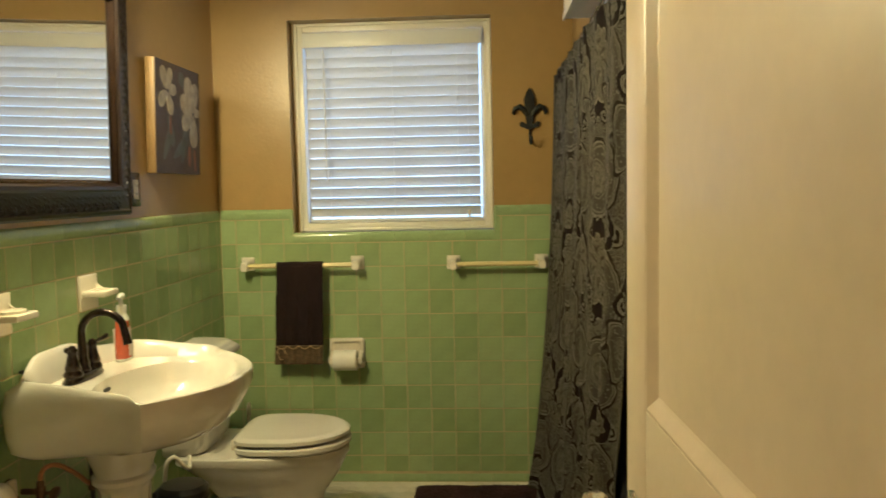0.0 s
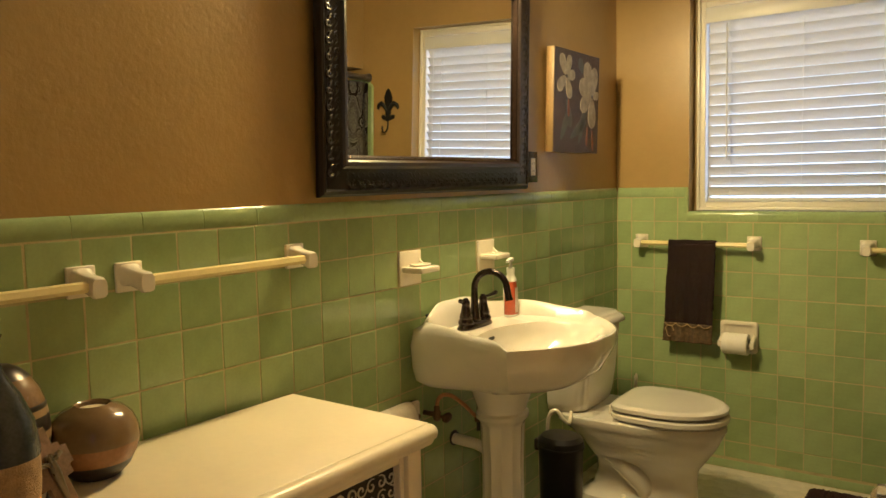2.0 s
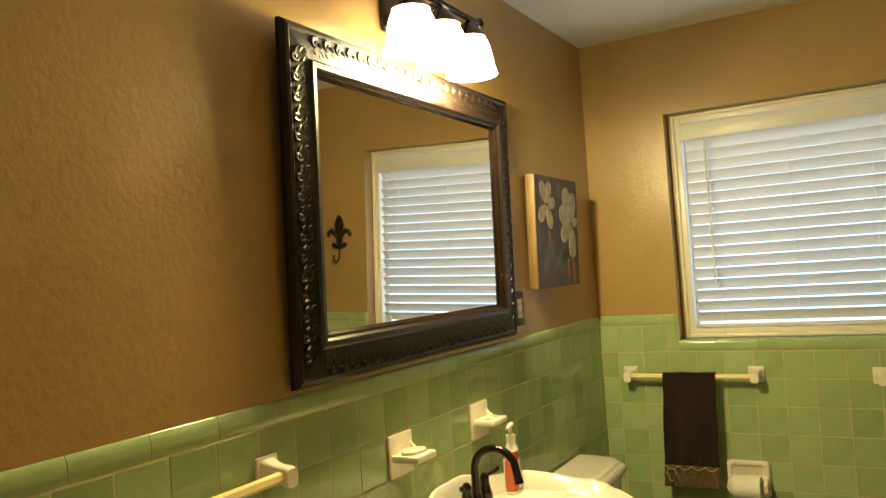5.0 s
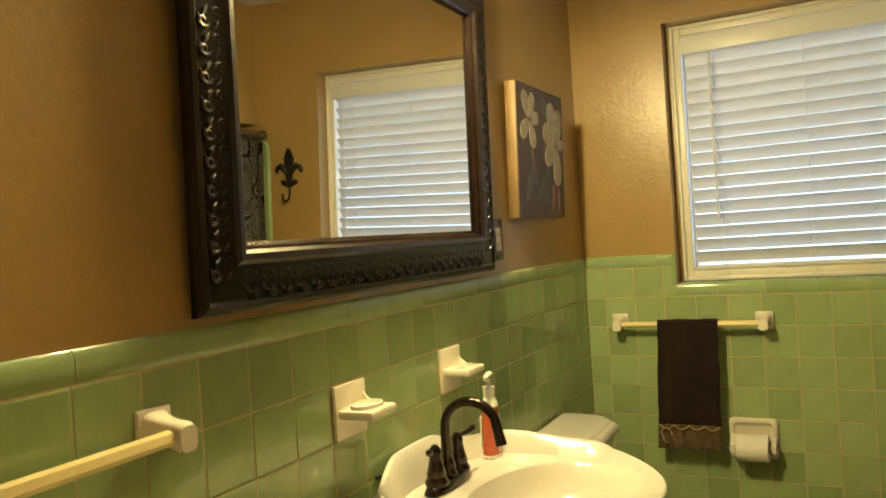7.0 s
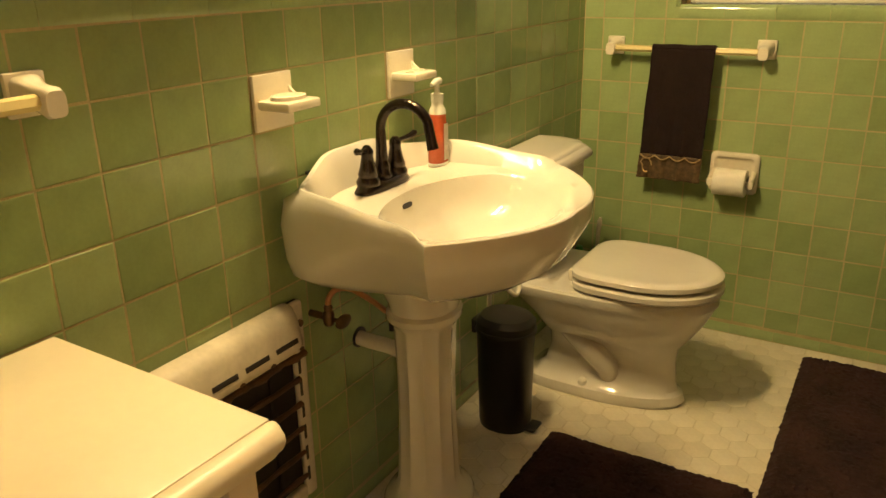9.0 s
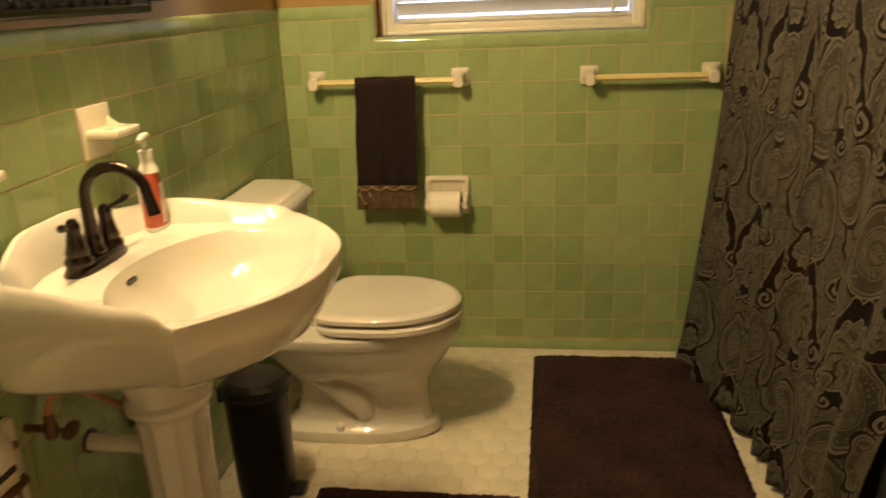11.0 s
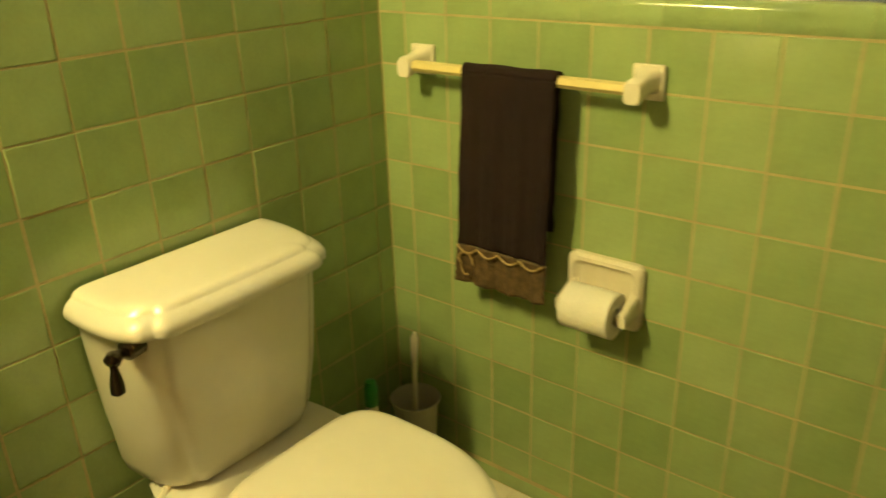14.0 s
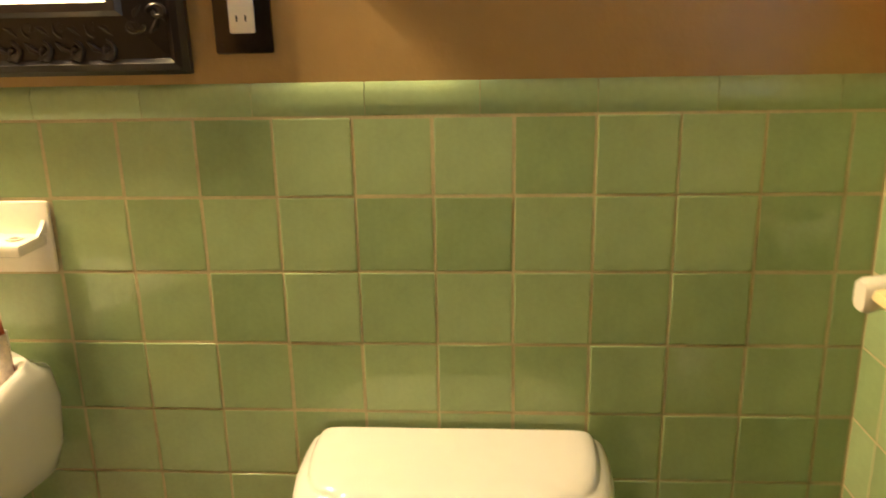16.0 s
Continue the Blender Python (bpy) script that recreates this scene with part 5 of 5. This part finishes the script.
for s in (-1, 1):
    bm = tube([(s * 0.010, -0.007, 0.128), (s * 0.024, -0.010, 0.152), (s * 0.045, -0.012, 0.168), (s * 0.064, -0.010, 0.160), (s * 0.072, -0.007, 0.142), (s * 0.066, -0.007, 0.134)], [0.008, 0.012, 0.013, 0.010, 0.008, 0.004], 10)
    part("side_leaf", bm, IRON, hook)
part("hook_rod", tube(curve_points([(0, -0.006, 0.07), (0, -0.010, 0.03), (0.002, -0.022, 0.008), (0.004, -0.042, 0.004), (0.005, -0.052, 0.022), (0.005, -0.050, 0.036)]), 0.0045, 10), IRON, hook)


# ---- rugs ----
def rug(at, w, d, label, seed):
    """Shag mat: a dense tufted sheet with an uneven edge. Local x, y from its far left corner."""
    ob = thing("bath_mat", at, label, "bath mat", "bath mats")
    nu, nv = int(w / 0.0065), int(d / 0.0065)
    bm = bmesh.new()
    rows = []
    for j in range(nv + 1):
        row = []
        for i in range(nu + 1):
            u, v = i / nu, j / nv
            x, y = u * w, -v * d
            e = min(x, w - x, -y, d + y)
            j1 = noise.noise(Vector((x * 60, y * 60, seed))) * 0.006
            j2 = noise.noise(Vector((x * 60, y * 60, seed + 9))) * 0.006
            h = 0.004 + 0.020 * smoothstep(0, 0.028, e) + 0.006 * noise.noise(Vector((x * 110, y * 110, seed))) + 0.004 * noise.noise(Vector((x * 14, y * 14, seed)))
            row.append(bm.verts.new((x + j1, y + j2, max(0.001, h + random.uniform(-0.002, 0.002)) if e > 0.003 else 0.001)))
        rows.append(row)
    for a, b in zip(rows, rows[1:]):
        for i in range(nu):
            bm.faces.new((a[i], a[i + 1], b[i + 1], b[i]))
    part("shag_sheet", bm, RUG, ob)
    part("backing", box(0.005, w - 0.005, -d + 0.005, -0.005, 0.0008, 0.002), BLACK, ob, smooth=False)
    return ob


rug((0.875, -0.075, 0.001), 0.60, 0.92, "dark brown shag bath mat along the tub", 1)
rug((0.300, -0.915, 0.001), 0.565, 0.80, "dark brown shag bath mat before the washbasin", 5)

# ---- tiles: each its own piece ----
TILE_CACHE = {}


def tile_mesh(w, h, axis, material, d=0.004, b=0.0019):
    """A glazed tile of w by h, its face at 0 and its body behind. axis x: face looks along +x; y: along -y."""
    key = (round(w, 4), round(h, 4), axis, material.name, d)
    if key not in TILE_CACHE:
        def loop(ins, dep):
            p = [(ins, ins), (w - ins, ins), (w - ins, h - ins), (ins, h - ins)]
            return [(-dep, u, v) for u, v in p] if axis == "x" else [(u, dep, v) for u, v in p]
        bm = loft([loop(0, d), loop(0, b)] + [loop(b * (1 - math.cos(q)), b * (1 - math.sin(q))) for q in (0.5, 1.05, 1.57)] + [loop(b * 1.8, 0)], False, True)
        me = mesh_of(bm, material, "tile", True)
        TILE_CACHE[key] = me
    return TILE_CACHE[key]


def cap_mesh(ln, h, axis, material):
    """A bullnose cap of that length: the face curves back to the wall at the top."""
    key = ("cap", round(ln, 4), round(h, 4), axis)
    if key not in TILE_CACHE:
        sec = [(0.008, 0.0), (0.0014, 0.0), (0.0002, 0.0016), (-0.0012, h * 0.40)]
        for k in range(1, 7):
            a = radians(90 * k / 6)
            sec.append((0.010 - 0.0112 * math.cos(a), h - 0.022 + 0.022 * math.sin(a)))
        sec.append((0.012, h))
        def loop(u):
            return [(-dd, u, v) for dd, v in sec] if axis == "x" else [(u, dd, v) for dd, v in sec]
        e = 0.0005
        me = mesh_of(loft([loop(e), loop(ln - e)]), material, "cap_tile", True)
        TILE_CACHE[key] = me
    return TILE_CACHE[key]


GAP = 0.0012
rng = random.Random(4)
rest = []                      # tiles far from the walk, kept in one mesh


def put_tile(parent, axis, u, z, w, h, material=TILE, keep=True):
    w, h = w - 2 * GAP, h - 2 * GAP
    if w < 0.008 or h < 0.008:
        return
    off = rng.uniform(-0.0005, 0.0005)
    m = pose(off, u + GAP, z + GAP) if axis == "x" else pose(u + GAP, off, z + GAP)
    if not keep:
        rest.append((tile_mesh(w, h, axis, TILE_REST), m))
        return
    o = new("tile", tile_mesh(w, h, axis, material))
    o.parent = parent
    o.matrix_local = m


def put_cap(parent, axis, u, z, ln, h):
    o = new("cap_tile", cap_mesh(ln, h, axis, CAP))
    o.parent = parent
    o.matrix_local = pose(0, u, z) if axis == "x" else pose(u, 0, z)


ROWS = [(zr(r), P) for r in range(-2, 8)] + [(0.050, zr(7) - 0.050)]
# left wall
edges = [0.0] + [-(k + 0.45) * P for k in range(0, 37)]
dishes = (10, 14)
for c, (b, a) in enumerate(zip(edges, edges[1:])):
    if a < Y_BACK:
        break
    for r, (z, h) in enumerate(ROWS):
        if r == 0 + 1 and (c - 1) in dishes:
            continue
        put_tile(wall_left, "x", a, z, b - a, h, keep=c <= 27 and not (c > 20 and r > 5))
y = -0.63 * P
put_cap(wall_left, "x", y, zr(-3) + 0.0008, -y - 0.004, CAPTOP - zr(-3))
while y > Y_BACK + 0.16:
    put_cap(wall_left, "x", y - 1.41 * P, zr(-3) + 0.0008, 1.41 * P, CAPTOP - zr(-3))
    y -= 1.41 * P
y = -0.004
while y > Y_BACK + 0.16:
    put_cap(wall_left, "x", y - 0.152, 0.001, 0.152, 0.049)
    y -= 0.152

# far wall
X0 = 8.65 * P
cols = [0.0] + [X0 + c * P for c in range(-8, 6)]
for a, b in zip(cols, cols[1:]):
    if a > 1.528:
        break
    b = min(b, 1.528)
    for r, (z, h) in enumerate(ROWS):
        if r == 0:
            if b <= WX0 + 0.001 or a >= WX1 - 0.001:
                put_tile(wall_far, "y", a, z, b - a, h)
            elif a < WX0:
                put_tile(wall_far, "y", a, z, WX0 - a, h)
            elif b > WX1:
                put_tile(wall_far, "y", WX1, z, b - WX1, h)
            continue
        put_tile(wall_far, "y", a, z, b - a, h)
CH = CAPTOP - zr(-3)
for a, b in ((0.003, 0.118), (0.118, 0.270), (0.270, WX0 - 0.002), (WX1 + 0.002, 1.36), (1.36, 1.527)):
    put_cap(wall_far, "y", a, zr(-3) + 0.0008, b - a, CH)
a = WX0 - 0.004
for b in [0.481 + 0.158 * k for k in range(5)] + [WX1 + 0.004]:
    put_cap(wall_far, "y", a, zr(-2) + 0.0008, b - a, 1.158 - zr(-2))
    a = b
x = 0.004
while x < 1.62:
    put_cap(wall_far, "y", x, 0.001, min(0.152, 1.63 - x), 0.049)
    x += 0.152
# tiled window sill
a = WX0 + 0.002
for b in [0.481 + 0.158 * k for k in range(5)] + [WX1 - 0.002]:
    o = new("sill_tile", mesh_of(box(GAP, b - a - GAP, 0.009, FY + 0.02, 1.1405, 1.1590, 0.004), CAP, "sill_tile", True))
    o.parent = wall_far
    o.matrix_local = pose(a, 0, 0)
    a = b
# edge of the wainscot beside the window: rounded ends
for x, s in ((WX0, -1), (WX1, 1)):
    o = new("end_tile", mesh_of(tube([(0, 0.0075, 1.152), (0, 0.0075, zr(-3) + 0.035), (s * 0.006, 0.0075, CAPTOP - 0.006)], 0.0105, 14), CAP, "end_tile", True))
    o.parent = wall_far
    o.matrix_local = pose(x + s * 0.009, 0, 0)

# tub surround on the far wall, up to the rod
x = 1.530
col = 0
while x < X_END - 0.02:
    w = 0.055 if col == 0 else min(P, X_END - x)
    for r in range(16):
        put_tile(wall_far, "y", x, 0.05 + r * P, w, P, keep=col < 2, material=TILE)
    x += w
    col += 1
edge_ = new("edge_tile", mesh_of(tube([(0, 0.004, CAPTOP), (0, 0.004, 1.79), (0.006, 0.004, 1.802), (0.02, 0.004, 1.808)], 0.012, 14), CAP, "edge_tile", True))
edge_.parent = wall_far
edge_.matrix_local = pose(1.531, 0, 0)
x = 1.542
while x < X_END - 0.16:
    put_cap(wall_far, "y", x, 0.05 + 16 * P - 0.01, 0.152, 0.050)
    x += 0.152


def joined(name, items, material, parent, label):
    """Pieces too far off to be told apart, in one mesh."""
    vs, fs = [], []
    for me, m in items:
        o = len(vs)
        vs += [tuple(m @ v.co) for v in me.vertices]
        fs += [tuple(o + i for i in p.vertices) for p in me.polygons]
    me = bpy.data.meshes.new(name)
    me.from_pydata(vs, [], fs)
    me.materials.append(material)
    ob = new(name, me)
    ob.parent = parent
    return tagged(ob, label, kind="stuff")


joined("far_tiles", rest, TILE_REST, wall_left, "green glazed wall tiles")

# ---- hexagon floor ----
HF = 0.0745                     # across the flats


def hex_mesh(material):
    R = (HF - 0.0022) / math.sqrt(3)

    def lp(r, z):
        return [(r * math.cos(radians(60 * k + 30)), r * math.sin(radians(60 * k + 30)), z) for k in range(6)]
    return mesh_of(loft([lp(R, -0.003), lp(R, -0.0012), lp(R - 0.0012, 0.0)], False, True), material, "hex_tile", True)


HM, HR = hex_mesh(HEX), hex_mesh(HEX_REST)
hexrest, kept = [], 0
for j in range(64):
    y = -0.02 - j * HF * math.sqrt(3) / 2
    if y < Y_BACK:
        break
    for i in range(23):
        x = 0.02 + (i + 0.5 * (j % 2)) * HF
        if x > X_STUB:
            continue
        near = 0.22 < x < 1.60 and -1.22 < y
        if near and kept < 300:
            kept += 1
            o = new("hex_tile", HM)
            o.parent = floor_slab
            o.matrix_local = pose(x, y, rng.uniform(-0.0003, 0.0002))
        else:
            hexrest.append((HR, pose(x, y, 0)))
joined("far_hex_tiles", hexrest, HEX_REST, floor_slab, "white hexagon floor tiles")
